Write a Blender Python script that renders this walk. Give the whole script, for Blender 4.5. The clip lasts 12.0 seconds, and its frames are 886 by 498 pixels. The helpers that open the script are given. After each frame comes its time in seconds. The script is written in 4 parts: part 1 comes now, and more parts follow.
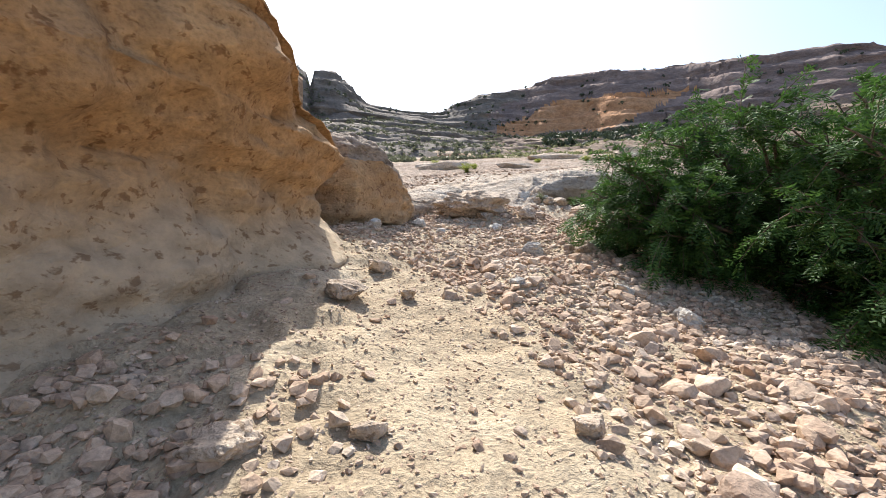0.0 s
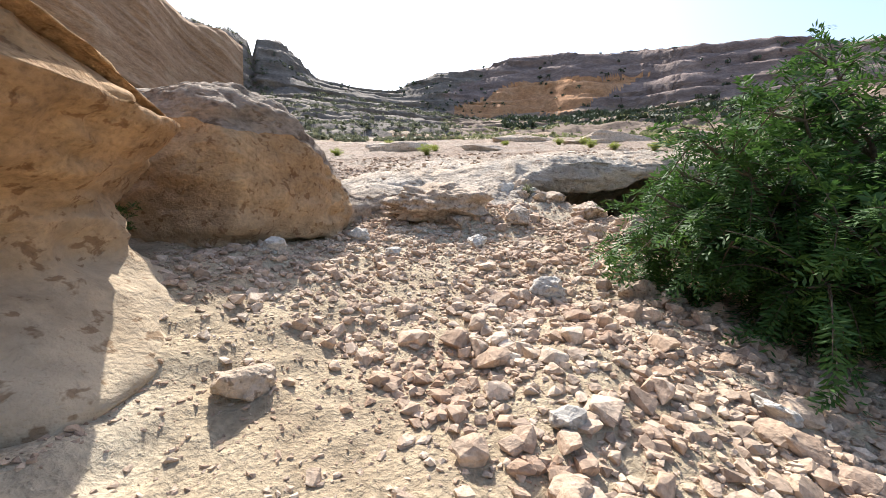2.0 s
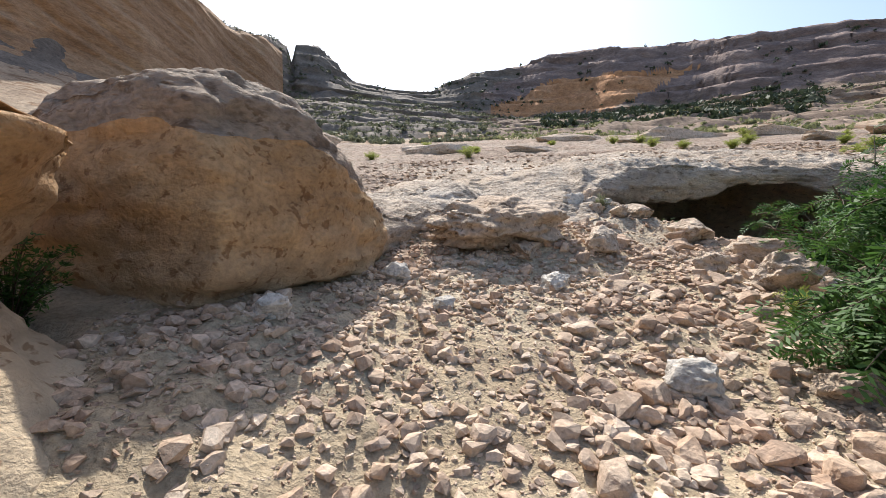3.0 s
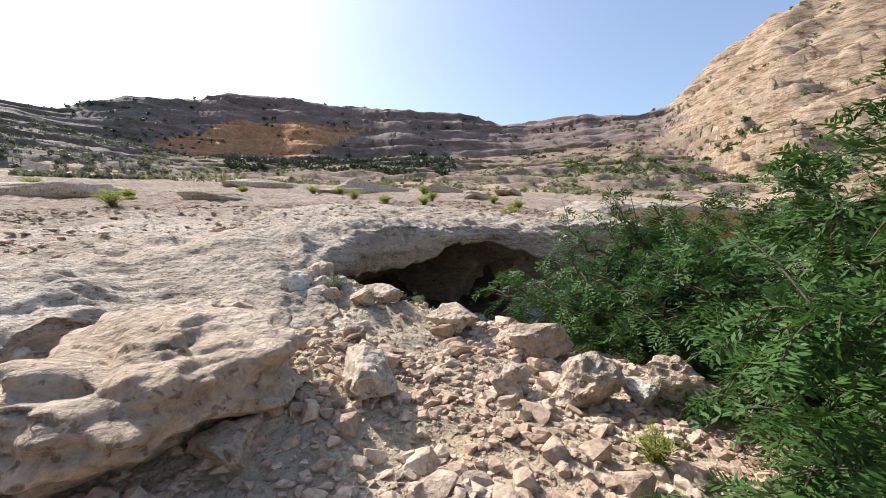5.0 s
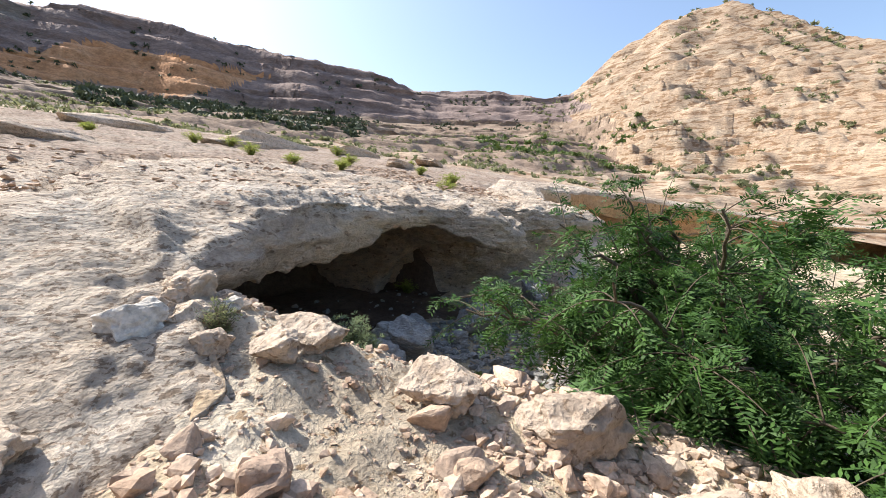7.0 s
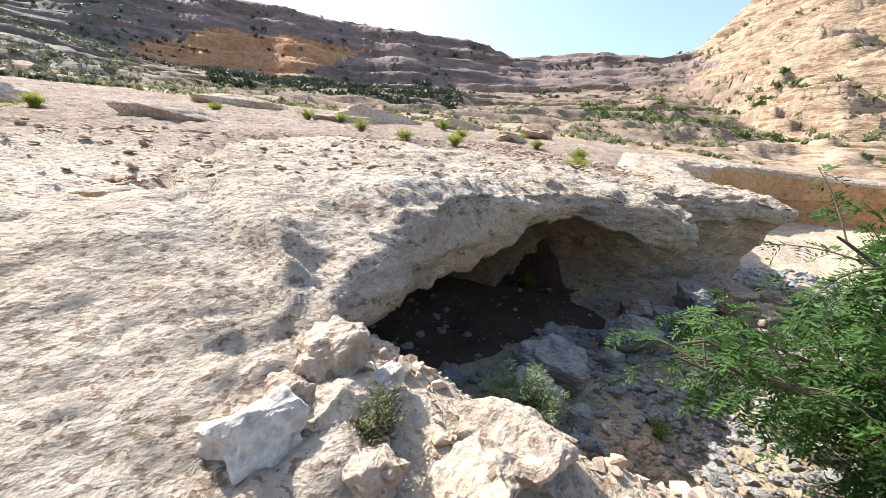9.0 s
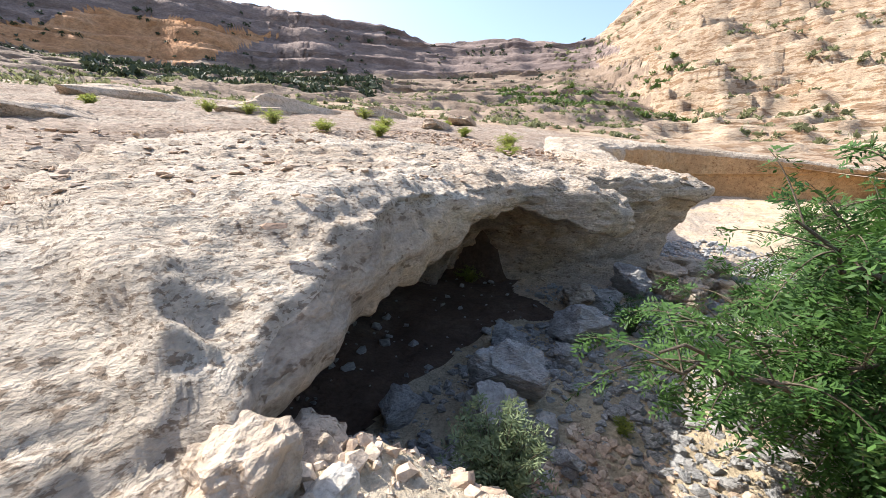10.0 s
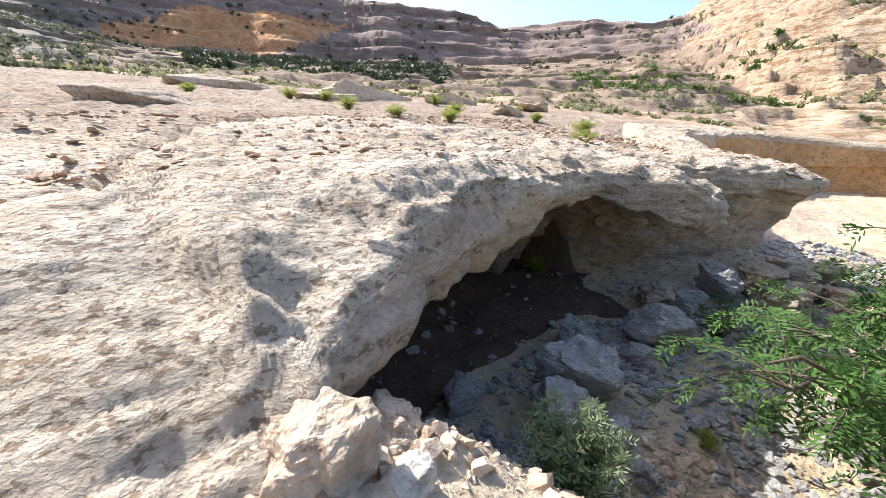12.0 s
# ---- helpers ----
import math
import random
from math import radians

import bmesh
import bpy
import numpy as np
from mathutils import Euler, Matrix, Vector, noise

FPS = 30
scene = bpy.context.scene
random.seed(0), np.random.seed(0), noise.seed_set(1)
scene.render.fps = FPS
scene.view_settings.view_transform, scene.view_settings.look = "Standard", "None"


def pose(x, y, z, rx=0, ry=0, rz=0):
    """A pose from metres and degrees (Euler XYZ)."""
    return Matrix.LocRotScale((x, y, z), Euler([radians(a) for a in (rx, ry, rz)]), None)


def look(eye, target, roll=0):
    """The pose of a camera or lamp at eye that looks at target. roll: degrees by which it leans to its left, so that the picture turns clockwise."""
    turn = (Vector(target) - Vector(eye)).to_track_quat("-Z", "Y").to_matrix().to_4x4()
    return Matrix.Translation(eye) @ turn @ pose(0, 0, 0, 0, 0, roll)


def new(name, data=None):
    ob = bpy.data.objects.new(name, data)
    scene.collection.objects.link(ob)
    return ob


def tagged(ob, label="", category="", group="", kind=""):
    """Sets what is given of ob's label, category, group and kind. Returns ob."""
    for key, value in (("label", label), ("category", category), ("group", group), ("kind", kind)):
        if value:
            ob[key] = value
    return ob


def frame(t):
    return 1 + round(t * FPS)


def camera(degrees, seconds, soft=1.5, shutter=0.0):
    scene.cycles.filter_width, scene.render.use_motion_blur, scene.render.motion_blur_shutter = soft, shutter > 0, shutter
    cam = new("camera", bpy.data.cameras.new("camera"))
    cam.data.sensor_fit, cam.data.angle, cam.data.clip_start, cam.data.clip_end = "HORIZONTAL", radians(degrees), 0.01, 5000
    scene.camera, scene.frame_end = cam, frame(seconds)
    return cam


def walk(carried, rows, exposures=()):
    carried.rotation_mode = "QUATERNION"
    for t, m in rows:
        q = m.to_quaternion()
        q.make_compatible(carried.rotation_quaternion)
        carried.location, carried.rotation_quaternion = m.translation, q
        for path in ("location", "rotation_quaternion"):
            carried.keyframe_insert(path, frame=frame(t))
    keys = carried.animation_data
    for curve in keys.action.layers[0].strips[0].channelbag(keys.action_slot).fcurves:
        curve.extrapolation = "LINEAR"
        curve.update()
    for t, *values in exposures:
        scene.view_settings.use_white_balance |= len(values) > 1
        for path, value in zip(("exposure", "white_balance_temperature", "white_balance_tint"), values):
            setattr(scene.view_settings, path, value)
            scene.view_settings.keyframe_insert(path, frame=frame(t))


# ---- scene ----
cam = camera(94.5, 12.0, soft=0.7)
PATH = [
    (0, (-0.099, -0.162, 1.482), (-0.066, 1.835, 1.366), 1.2),
    (0.5, (-0.267, 0.529, 1.72), (-0.146, 2.505, 1.435), -0.1),
    (1, (-0.161, 1.311, 1.75), (0.176, 3.28, 1.648), 0.8),
    (1.5, (-0.132, 2.168, 1.829), (0.043, 4.157, 1.721), -0.3),
    (2, (-0.023, 2.999, 1.909), (0.222, 4.974, 1.714), 1.4),
    (2.5, (-0.139, 3.816, 2.001), (-0.114, 5.816, 2.033), -4.1),
    (2.7, (-0.158, 4.148, 2.064), (-0.175, 6.141, 1.901), -0.4),
    (4.3, (-0.23, 5.99, 2.636), (0.583, 7.803, 2.402), -1.1),
    (4.5, (-0.046, 6.269, 2.604), (0.999, 7.965, 2.418), 0.5),
    (4.7, (0.082, 6.564, 2.763), (1.375, 8.088, 2.67), 1.8),
    (5, (0.386, 7.042, 2.734), (1.748, 8.507, 2.742), -1.8),
    (5.5, (0.772, 7.657, 2.82), (2.353, 8.875, 2.692), -0.2),
    (6, (1.276, 8.246, 2.871), (2.831, 9.491, 2.693), -1.5),
    (6.5, (1.402, 8.678, 3.0), (2.987, 9.892, 2.875), 0.3),
    (6.7, (1.404, 8.819, 3.056), (3.067, 9.924, 2.927), 1.3),
    (8.3, (1.955, 9.93, 3.064), (3.509, 11.16, 2.795), 2.0),
    (8.5, (1.98, 10.172, 3.183), (3.489, 11.443, 2.855), -0.8),
    (9, (1.953, 10.435, 3.288), (3.33, 11.855, 2.996), 2.3),
    (9.5, (2.097, 10.674, 3.26), (3.483, 12.078, 2.93), 2.3),
    (10, (2.323, 10.937, 3.389), (3.916, 12.098, 3.047), -0.7),
    (10.5, (2.394, 10.991, 3.437), (4.181, 11.824, 3.102), -3.8),
    (11, (2.426, 10.977, 3.406), (4.277, 11.665, 3.086), -2.5),
    (11.5, (2.387, 11.036, 3.367), (3.989, 12.199, 3.083), -1.7),
    (12, (2.346, 11.076, 3.343), (3.735, 12.459, 2.948), 0.2),
]
walk(cam, [(t, look(eye, target, roll)) for t, eye, target, roll in PATH],
     exposures=[(0, 0.82), (0.5, 0.55), (1.0, 0.65), (1.5, 0.58), (2.0, 0.95), (2.5, 0.68), (4.5, 0.52), (5.5, 0.68), (6.5, 0.78), (8.5, 1.12), (9.6, 1.12), (10.5, 1.02), (11.2, 1.07), (12, 1.2)])

# ---- sky and sun ----
SUN_AZ, SUN_EL = -11.0, 48.0          # degrees from +y towards +x, and above the horizon
world = bpy.data.worlds.new("world")
scene.world = world
world.use_nodes = True
wn = world.node_tree
sky = wn.nodes.new("ShaderNodeTexSky")
sky.sky_type, sky.sun_disc = "NISHITA", False
sky.sun_elevation, sky.sun_rotation = radians(SUN_EL), radians(SUN_AZ)
sky.air_density, sky.dust_density, sky.ozone_density = 1.0, 2.2, 1.0
wn.nodes["Background"].inputs[1].default_value = 0.15
wn.links.new(sky.outputs[0], wn.nodes["Background"].inputs[0])
sun = new("sun", bpy.data.lights.new("sun", "SUN"))
sun.data.energy, sun.data.angle, sun.data.color = 4.3, radians(0.53), (1.0, 0.965, 0.905)
d = Vector((math.sin(radians(SUN_AZ)) * math.cos(radians(SUN_EL)), math.cos(radians(SUN_AZ)) * math.cos(radians(SUN_EL)), math.sin(radians(SUN_EL))))
sun.matrix_world = look(d * 50, (0, 0, 0))


# ---- materials ----
def material(name, colours, scale=1.0, rough=0.9, bump=0.6, fine=30.0, strata=0.0, spots=None, low=None, random_amount=0.0, relief=0.06):
    """Rock, soil and bark: three colours mixed by noise at two scales, optional level strata, dark pits,
    and a dusty coat low down whose colour can also carry bounced light (colour, from z, to z)."""
    m = bpy.data.materials.new(name)
    m.use_nodes = True
    t = m.node_tree
    N, L = t.nodes, t.links
    bsdf = N["Principled BSDF"]
    bsdf.inputs["Roughness"].default_value = rough
    bsdf.inputs["Specular IOR Level"].default_value = 0.25
    geo = N.new("ShaderNodeNewGeometry")
    stretch = N.new("ShaderNodeVectorMath")
    stretch.operation = "MULTIPLY"
    stretch.inputs[1].default_value = (1, 1, 1 + strata)
    L.new(geo.outputs["Position"], stretch.inputs[0])

    def noise_of(sc, detail, dist=0.0, vec=stretch):
        n = N.new("ShaderNodeTexNoise")
        n.inputs["Scale"].default_value, n.inputs["Detail"].default_value, n.inputs["Distortion"].default_value = sc, detail, dist
        n.inputs["Roughness"].default_value = 0.62
        L.new(vec.outputs[0], n.inputs["Vector"])
        return n

    def ramp(src, stops):
        r = N.new("ShaderNodeValToRGB")
        while len(r.color_ramp.elements) < len(stops):
            r.color_ramp.elements.new(0.5)
        for e, (p, c) in zip(r.color_ramp.elements, stops):
            e.position, e.color = p, (*c, 1)
        L.new(src, r.inputs[0])
        return r

    def mix(kind, fac, a, b):
        x = N.new("ShaderNodeMixRGB")
        x.blend_type = kind
        if isinstance(fac, float):
            x.inputs[0].default_value = fac
        else:
            L.new(fac, x.inputs[0])
        for sock, v in ((x.inputs[1], a), (x.inputs[2], b)):
            if isinstance(v, tuple):
                sock.default_value = (*v, 1)
            else:
                L.new(v, sock)
        return x.outputs[0]

    big, mid, small = noise_of(0.55 * scale, 6, 0.4), noise_of(4.0 * scale, 8), noise_of(fine * scale, 6)
    col = ramp(big.outputs[0], [(0.34, colours[0]), (0.52, colours[1]), (0.68, colours[2])]).outputs[0]
    grey = ramp(mid.outputs[0], [(0.3, (0.62, 0.62, 0.62)), (0.55, (1, 1, 1)), (0.75, (1.22, 1.2, 1.16))]).outputs[0]
    col = mix("MULTIPLY", 0.85, col, grey)
    grain = ramp(small.outputs[0], [(0.32, (0.6, 0.59, 0.58)), (0.52, (1, 1, 1)), (0.72, (1.25, 1.24, 1.22))]).outputs[0]
    col = mix("MULTIPLY", 0.7, col, grain)
    if low:
        sep = N.new("ShaderNodeSeparateXYZ")
        L.new(geo.outputs["Position"], sep.inputs[0])
        wob = N.new("ShaderNodeMath")
        wob.operation = "MULTIPLY_ADD"
        wob.inputs[1].default_value = 1.6
        L.new(big.outputs[0], wob.inputs[0])
        L.new(sep.outputs[2], wob.inputs[2])
        mr = N.new("ShaderNodeMapRange")
        mr.inputs["From Min"].default_value, mr.inputs["From Max"].default_value = low[1] + 0.8, low[2] + 0.8
        mr.inputs["To Min"].default_value, mr.inputs["To Max"].default_value = 0.9, 0.0
        L.new(wob.outputs[0], mr.inputs["Value"])
        col = mix("MIX", mr.outputs[0], col, mix("MULTIPLY", 0.9, low[0], grey))
    if spots:
        v = noise_of(spots[0], 3, 0.3)
        pit = ramp(v.outputs[0], [(spots[1], spots[2]), (spots[1] + 0.06, (1, 1, 1))]).outputs[0]
        col = mix("MULTIPLY", 1.0, col, pit)
    if random_amount:
        info = N.new("ShaderNodeObjectInfo")
        isl = N.new("ShaderNodeNewGeometry")
        add = N.new("ShaderNodeMath")
        add.operation = "ADD"
        L.new(info.outputs["Random"], add.inputs[0])
        L.new(isl.outputs["Random Per Island"], add.inputs[1])
        fr = N.new("ShaderNodeMath")
        fr.operation = "FRACT"
        L.new(add.outputs[0], fr.inputs[0])
        tint = ramp(fr.outputs[0], [(0.0, (0.7, 0.66, 0.64)), (0.3, (1.0, 0.9, 0.8)), (0.65, (1.1, 1.06, 1.0)), (1.0, (1.35, 1.33, 1.3))]).outputs[0]
        col = mix("MULTIPLY", random_amount, col, tint)
    L.new(col, bsdf.inputs["Base Color"])
    h = N.new("ShaderNodeMath")
    h.operation = "MULTIPLY_ADD"
    h.inputs[1].default_value = 0.6
    L.new(small.outputs[0], h.inputs[0])
    L.new(mid.outputs[0], h.inputs[2])
    b = N.new("ShaderNodeBump")
    b.inputs["Strength"].default_value, b.inputs["Distance"].default_value = bump, relief / scale
    L.new(h.outputs[0], b.inputs["Height"])
    L.new(b.outputs[0], bsdf.inputs["Normal"])
    return m


def leaf_material(name, dark, light, through_light=0.35):
    m = bpy.data.materials.new(name)
    m.use_nodes = True
    N, L = m.node_tree.nodes, m.node_tree.links
    bsdf = N["Principled BSDF"]
    geo = N.new("ShaderNodeNewGeometry")
    r = N.new("ShaderNodeValToRGB")
    r.color_ramp.elements[0].color, r.color_ramp.elements[1].color = (*dark, 1), (*light, 1)
    n = N.new("ShaderNodeTexNoise")
    n.inputs["Scale"].default_value = 1.3
    L.new(geo.outputs["Position"], n.inputs["Vector"])
    a = N.new("ShaderNodeMath")
    a.operation = "MULTIPLY_ADD"
    a.inputs[1].default_value = 0.5
    L.new(geo.outputs["Random Per Island"], a.inputs[0])
    s = N.new("ShaderNodeMath")
    s.operation = "MULTIPLY"
    s.inputs[1].default_value = 0.5
    L.new(n.outputs[0], s.inputs[0])
    L.new(s.outputs[0], a.inputs[2])
    L.new(a.outputs[0], r.inputs[0])
    L.new(r.outputs[0], bsdf.inputs["Base Color"])
    bsdf.inputs["Roughness"].default_value = 0.6
    bsdf.inputs["Specular IOR Level"].default_value = 0.3
    tr = N.new("ShaderNodeBsdfTranslucent")
    L.new(r.outputs[0], tr.inputs["Color"])
    mx = N.new("ShaderNodeMixShader")
    mx.inputs[0].default_value = through_light
    L.new(bsdf.outputs[0], mx.inputs[1])
    L.new(tr.outputs[0], mx.inputs[2])
    L.new(mx.outputs[0], N["Material Output"].inputs["Surface"])
    return m


SOIL = material("pale_wadi_floor", [(0.46, 0.355, 0.235), (0.56, 0.45, 0.31), (0.62, 0.52, 0.38)], 1.0, bump=1.0, fine=26, relief=0.08)
SHELF = material("weathered_limestone", [(0.485, 0.385, 0.29), (0.59, 0.495, 0.395), (0.69, 0.605, 0.505)], 1.0, bump=1.0, fine=20, strata=1.2, spots=(17.0, 0.40, (0.5, 0.45, 0.41)), relief=0.11)
FAR_SHELF = material("pinkish_stony_shelf", [(0.44, 0.325, 0.245), (0.53, 0.41, 0.32), (0.60, 0.50, 0.40)], 0.8, bump=1.0, fine=16, strata=0.8, spots=(5.0, 0.38, (0.6, 0.55, 0.5)), relief=0.2)
FACE = material("tan_cave_face", [(0.46, 0.385, 0.32), (0.57, 0.45, 0.335), (0.63, 0.465, 0.29)], 1.2, bump=0.9, fine=20, strata=1.0, spots=(6.0, 0.34, (0.55, 0.5, 0.46)), relief=0.12)
CRUST = material("crusted_pale_limestone", [(0.52, 0.42, 0.30), (0.62, 0.53, 0.41), (0.70, 0.62, 0.50)], 1.0, bump=1.0, fine=22, spots=(8.0, 0.37, (0.62, 0.52, 0.42)), relief=0.10)
# brown earth, its colour also lowered to stand for the cave's shade
CAVE = material("brown_cave_earth_shade_darkened", [(0.10, 0.065, 0.047), (0.14, 0.092, 0.066), (0.18, 0.13, 0.095)], 1.5, bump=1.0, fine=14)
# low coat: dust, paled further for light bounced up from the ground
ORANGE = material("orange_sandstone", [(0.40, 0.24, 0.12), (0.49, 0.305, 0.155), (0.55, 0.375, 0.205)], 0.9, bump=0.8, fine=26, strata=0.25, spots=(8.0, 0.36, (0.6, 0.52, 0.46)), relief=0.08, low=((0.58, 0.47, 0.335), 1.3, 2.1))
FAR_ORANGE = material("far_orange_cliff", [(0.42, 0.21, 0.10), (0.49, 0.26, 0.13), (0.54, 0.32, 0.18)], 0.2, bump=0.45, fine=12, strata=0.8)
# tan hill rock, paler to put the sun on these slopes into the colour
SUNLIT_TAN_HILL = material("sunlit_tan_hill", [(0.33, 0.235, 0.16), (0.42, 0.315, 0.22), (0.49, 0.39, 0.285)], 0.35, bump=1.0, fine=10, strata=3.0, spots=(0.45, 0.42, (0.62, 0.52, 0.44)))
# ridge rock, darkened and purpled to stand for its shaded, backlit face
SHADED_HILL = material("shaded_dry_hillside", [(0.19, 0.14, 0.125), (0.26, 0.195, 0.17), (0.38, 0.29, 0.25)], 0.3, bump=1.0, fine=10, strata=3.0)
GREY_SLOPE = material("grey_stony_slope", [(0.15, 0.125, 0.105), (0.21, 0.175, 0.145), (0.29, 0.245, 0.20)], 0.5, bump=1.0, fine=10, strata=1.0)
MID_SLOPE = material("brown_scrub_slope", [(0.21, 0.15, 0.11), (0.28, 0.205, 0.15), (0.36, 0.28, 0.21)], 0.5, bump=1.0, fine=10, strata=1.5)
WEST_ROCK = material("brown_west_cliff", [(0.33, 0.20, 0.115), (0.42, 0.26, 0.15), (0.48, 0.325, 0.20)], 0.25, bump=0.7, fine=14, strata=2.5)
STONE = material("loose_limestone", [(0.44, 0.32, 0.24), (0.52, 0.41, 0.32), (0.59, 0.50, 0.41)], 2.5, bump=0.8, fine=14, random_amount=0.8)
BARK = material("grey_brown_bark", [(0.10, 0.075, 0.05), (0.14, 0.11, 0.08), (0.19, 0.15, 0.11)], 6.0, bump=1.0, fine=8)
LEAF = leaf_material("feathery_green_leaf", (0.014, 0.042, 0.012), (0.11, 0.22, 0.045), 0.32)
SCRUB = leaf_material("grey_green_scrub", (0.12, 0.135, 0.06), (0.26, 0.27, 0.14), 0.5)
DARK_SCRUB = leaf_material("dark_scrub", (0.035, 0.05, 0.03), (0.08, 0.10, 0.05), 0.15)
GREY_SCRUB = leaf_material("dull_grey_green_scrub", (0.09, 0.10, 0.065), (0.20, 0.21, 0.13), 0.35)
PALE_LEAF = leaf_material("pale_grey_green_leaf", (0.12, 0.16, 0.07), (0.30, 0.36, 0.20), 0.4)
GREEN_SCRUB = leaf_material("green_scrub", (0.06, 0.10, 0.025), (0.14, 0.19, 0.05), 0.3)
TUFT = leaf_material("yellow_green_tuft", (0.17, 0.22, 0.04), (0.42, 0.45, 0.11), 0.5)


# ---- noise and mesh helpers ----
def lattice(ix, iy, iz, seed):
    h = (ix.astype(np.int64) * 374761393 + iy.astype(np.int64) * 668265263 + iz.astype(np.int64) * 2147483647 + seed * 974711) & 0xFFFFFFFF
    h = ((h ^ (h >> 13)) * 1274126177) & 0xFFFFFFFF
    h = ((h ^ (h >> 16)) * 2246822519) & 0xFFFFFFFF
    return ((h ^ (h >> 15)) & 0xFFFF) / 32767.5 - 1.0


def vnoise(x, y, z, seed=0):
    x, y, z = np.broadcast_arrays(np.asarray(x, float), np.asarray(y, float), np.asarray(z, float))
    x0, y0, z0 = np.floor(x), np.floor(y), np.floor(z)
    fx, fy, fz = [(3 - 2 * f) * f * f for f in (x - x0, y - y0, z - z0)]
    out = 0
    for i in (0, 1):
        for j in (0, 1):
            for k in (0, 1):
                w = (fx if i else 1 - fx) * (fy if j else 1 - fy) * (fz if k else 1 - fz)
                out = out + w * lattice(x0 + i, y0 + j, z0 + k, seed)
    return out


def fbm(x, y, z=0.0, octaves=4, seed=0, gain=0.5):
    out, a, s = 0, 1.0, 1.0
    for o in range(octaves):
        out = out + a * vnoise(x * s + 17.3 * o, y * s - 9.1 * o, z * s + 4.7 * o, seed + o)
        a, s = a * gain, s * 2.03
    return out


def smooth(a, b, x):
    t = np.clip((x - a) / (b - a), 0, 1)
    return t * t * (3 - 2 * t)


def mesh_from(name, verts, faces, mat, soft=True):
    verts, faces = np.asarray(verts, np.float32), np.asarray(faces, np.int32)
    me = bpy.data.meshes.new(name)
    n, k = faces.shape
    me.vertices.add(len(verts)), me.loops.add(n * k), me.polygons.add(n)
    me.vertices.foreach_set("co", verts.ravel())
    me.loops.foreach_set("vertex_index", faces.ravel())
    me.polygons.foreach_set("loop_start", np.arange(0, n * k, k, dtype=np.int32))
    me.polygons.foreach_set("use_smooth", np.full(n, soft))
    me.update(calc_edges=True)
    me.validate()
    me.materials.append(mat)
    return me


def grid_faces(rows, cols):
    i = np.arange(rows * cols).reshape(rows, cols)
    return np.stack([i[:-1, :-1], i[:-1, 1:], i[1:, 1:], i[1:, :-1]], -1).reshape(-1, 4)


def part(name, me, parent, label="", kind=""):
    ob = new(name, me)
    ob.parent = parent
    return tagged(ob, label, kind=kind)


# ---- the lie of the land ----
# rim of the rock shelf from west to east: x, y, height of the underside of the rim, how far it is undercut
RIM = np.array([(-7.0, 9.5, 1.7, 1.0), (-3.2, 7.9, 1.45, 0.5), (-1.75, 7.5, 1.42, 0.4), (-1.05, 8.6, 1.45, 0.35), (-0.72, 9.75, 1.5, 0.35),
                (0.2, 11.2, 1.85, 0.4), (1.1, 11.5, 1.98, 0.4), (1.7, 11.55, 2.0, 0.4), (2.2, 11.95, 2.1, 0.4), (2.65, 12.1, 2.2, 0.6), (3.1, 12.5, 2.34, 1.8), (4.1, 13.05, 2.41, 3.0),
                (5.7, 13.6, 2.46, 4.2), (6.35, 13.63, 2.67, 4.3), (6.9, 13.65, 2.84, 4.3), (8.3, 13.7, 2.9, 4.0), (9.2, 12.6, 2.36, 3.0), (9.78, 12.45, 2.28, 3.4),
                (10.0, 13.3, 2.4, 3.0), (10.3, 14.3, 2.7, 1.2), (10.75, 13.3, 2.7, 0.6), (11.4, 12.5, 2.9, 0.5), (12.0, 11.95, 2.9, 0.5), (12.7, 11.4, 2.85, 0.5), (13.7, 13.4, 3.0, 0.4), (21.0, 16.5, 4.3, 0.3), (30.0, 14.5, 3.4, 0.8), (32.5, 5.0, 3.3, 0.8), (45.0, -8.0, 3.0, 0.8)])
# skyline: bearing from +y, its angle above the level, angle of the foot of the cliff, distance
SKY_AZ = np.array([-180, -120, -75, -44, -34, -29, -25, -21, -18.7, -18.1, -17.6, -15.3, -12.6, -10.5, -5, 0, 4, 9, 15, 22, 35, 45, 51, 60, 68, 71, 76, 81, 88, 97, 104, 110, 135, 180.0])
SKY_EL = np.array([-2, 8, 24, 27.4, 24.8, 22.7, 20.2, 20.0, 19.3, 17.6, 19.7, 19.7, 18.1, 16.2, 15.3, 15.4, 17.4, 18.4, 19.4, 19.7, 19.2, 18.5, 16.7, 17.1, 15.9, 16.4, 20.2, 23, 24.0, 19.0, 15.2, 11.7, 3, -2.0])
FOOT_EL = np.array([-3, 5, 14, 13, 13, 12.8, 12.6, 12.6, 13, 13, 13.3, 13.5, 14, 14, 14, 13.5, 12.8, 12.4, 12.2, 12.2, 12.6, 12.6, 12.6, 12.8, 13, 13, 13, 13, 13, 12, 10, 8, 2, -3.0])
SKY_R = np.array([120, 80, 55, 60, 70, 80, 95, 105, 112, 113, 114, 116, 118, 120, 125, 125, 125, 125, 125, 125, 125, 126, 128, 130, 130, 130, 128, 125, 125, 120, 115, 110, 110, 120.0])


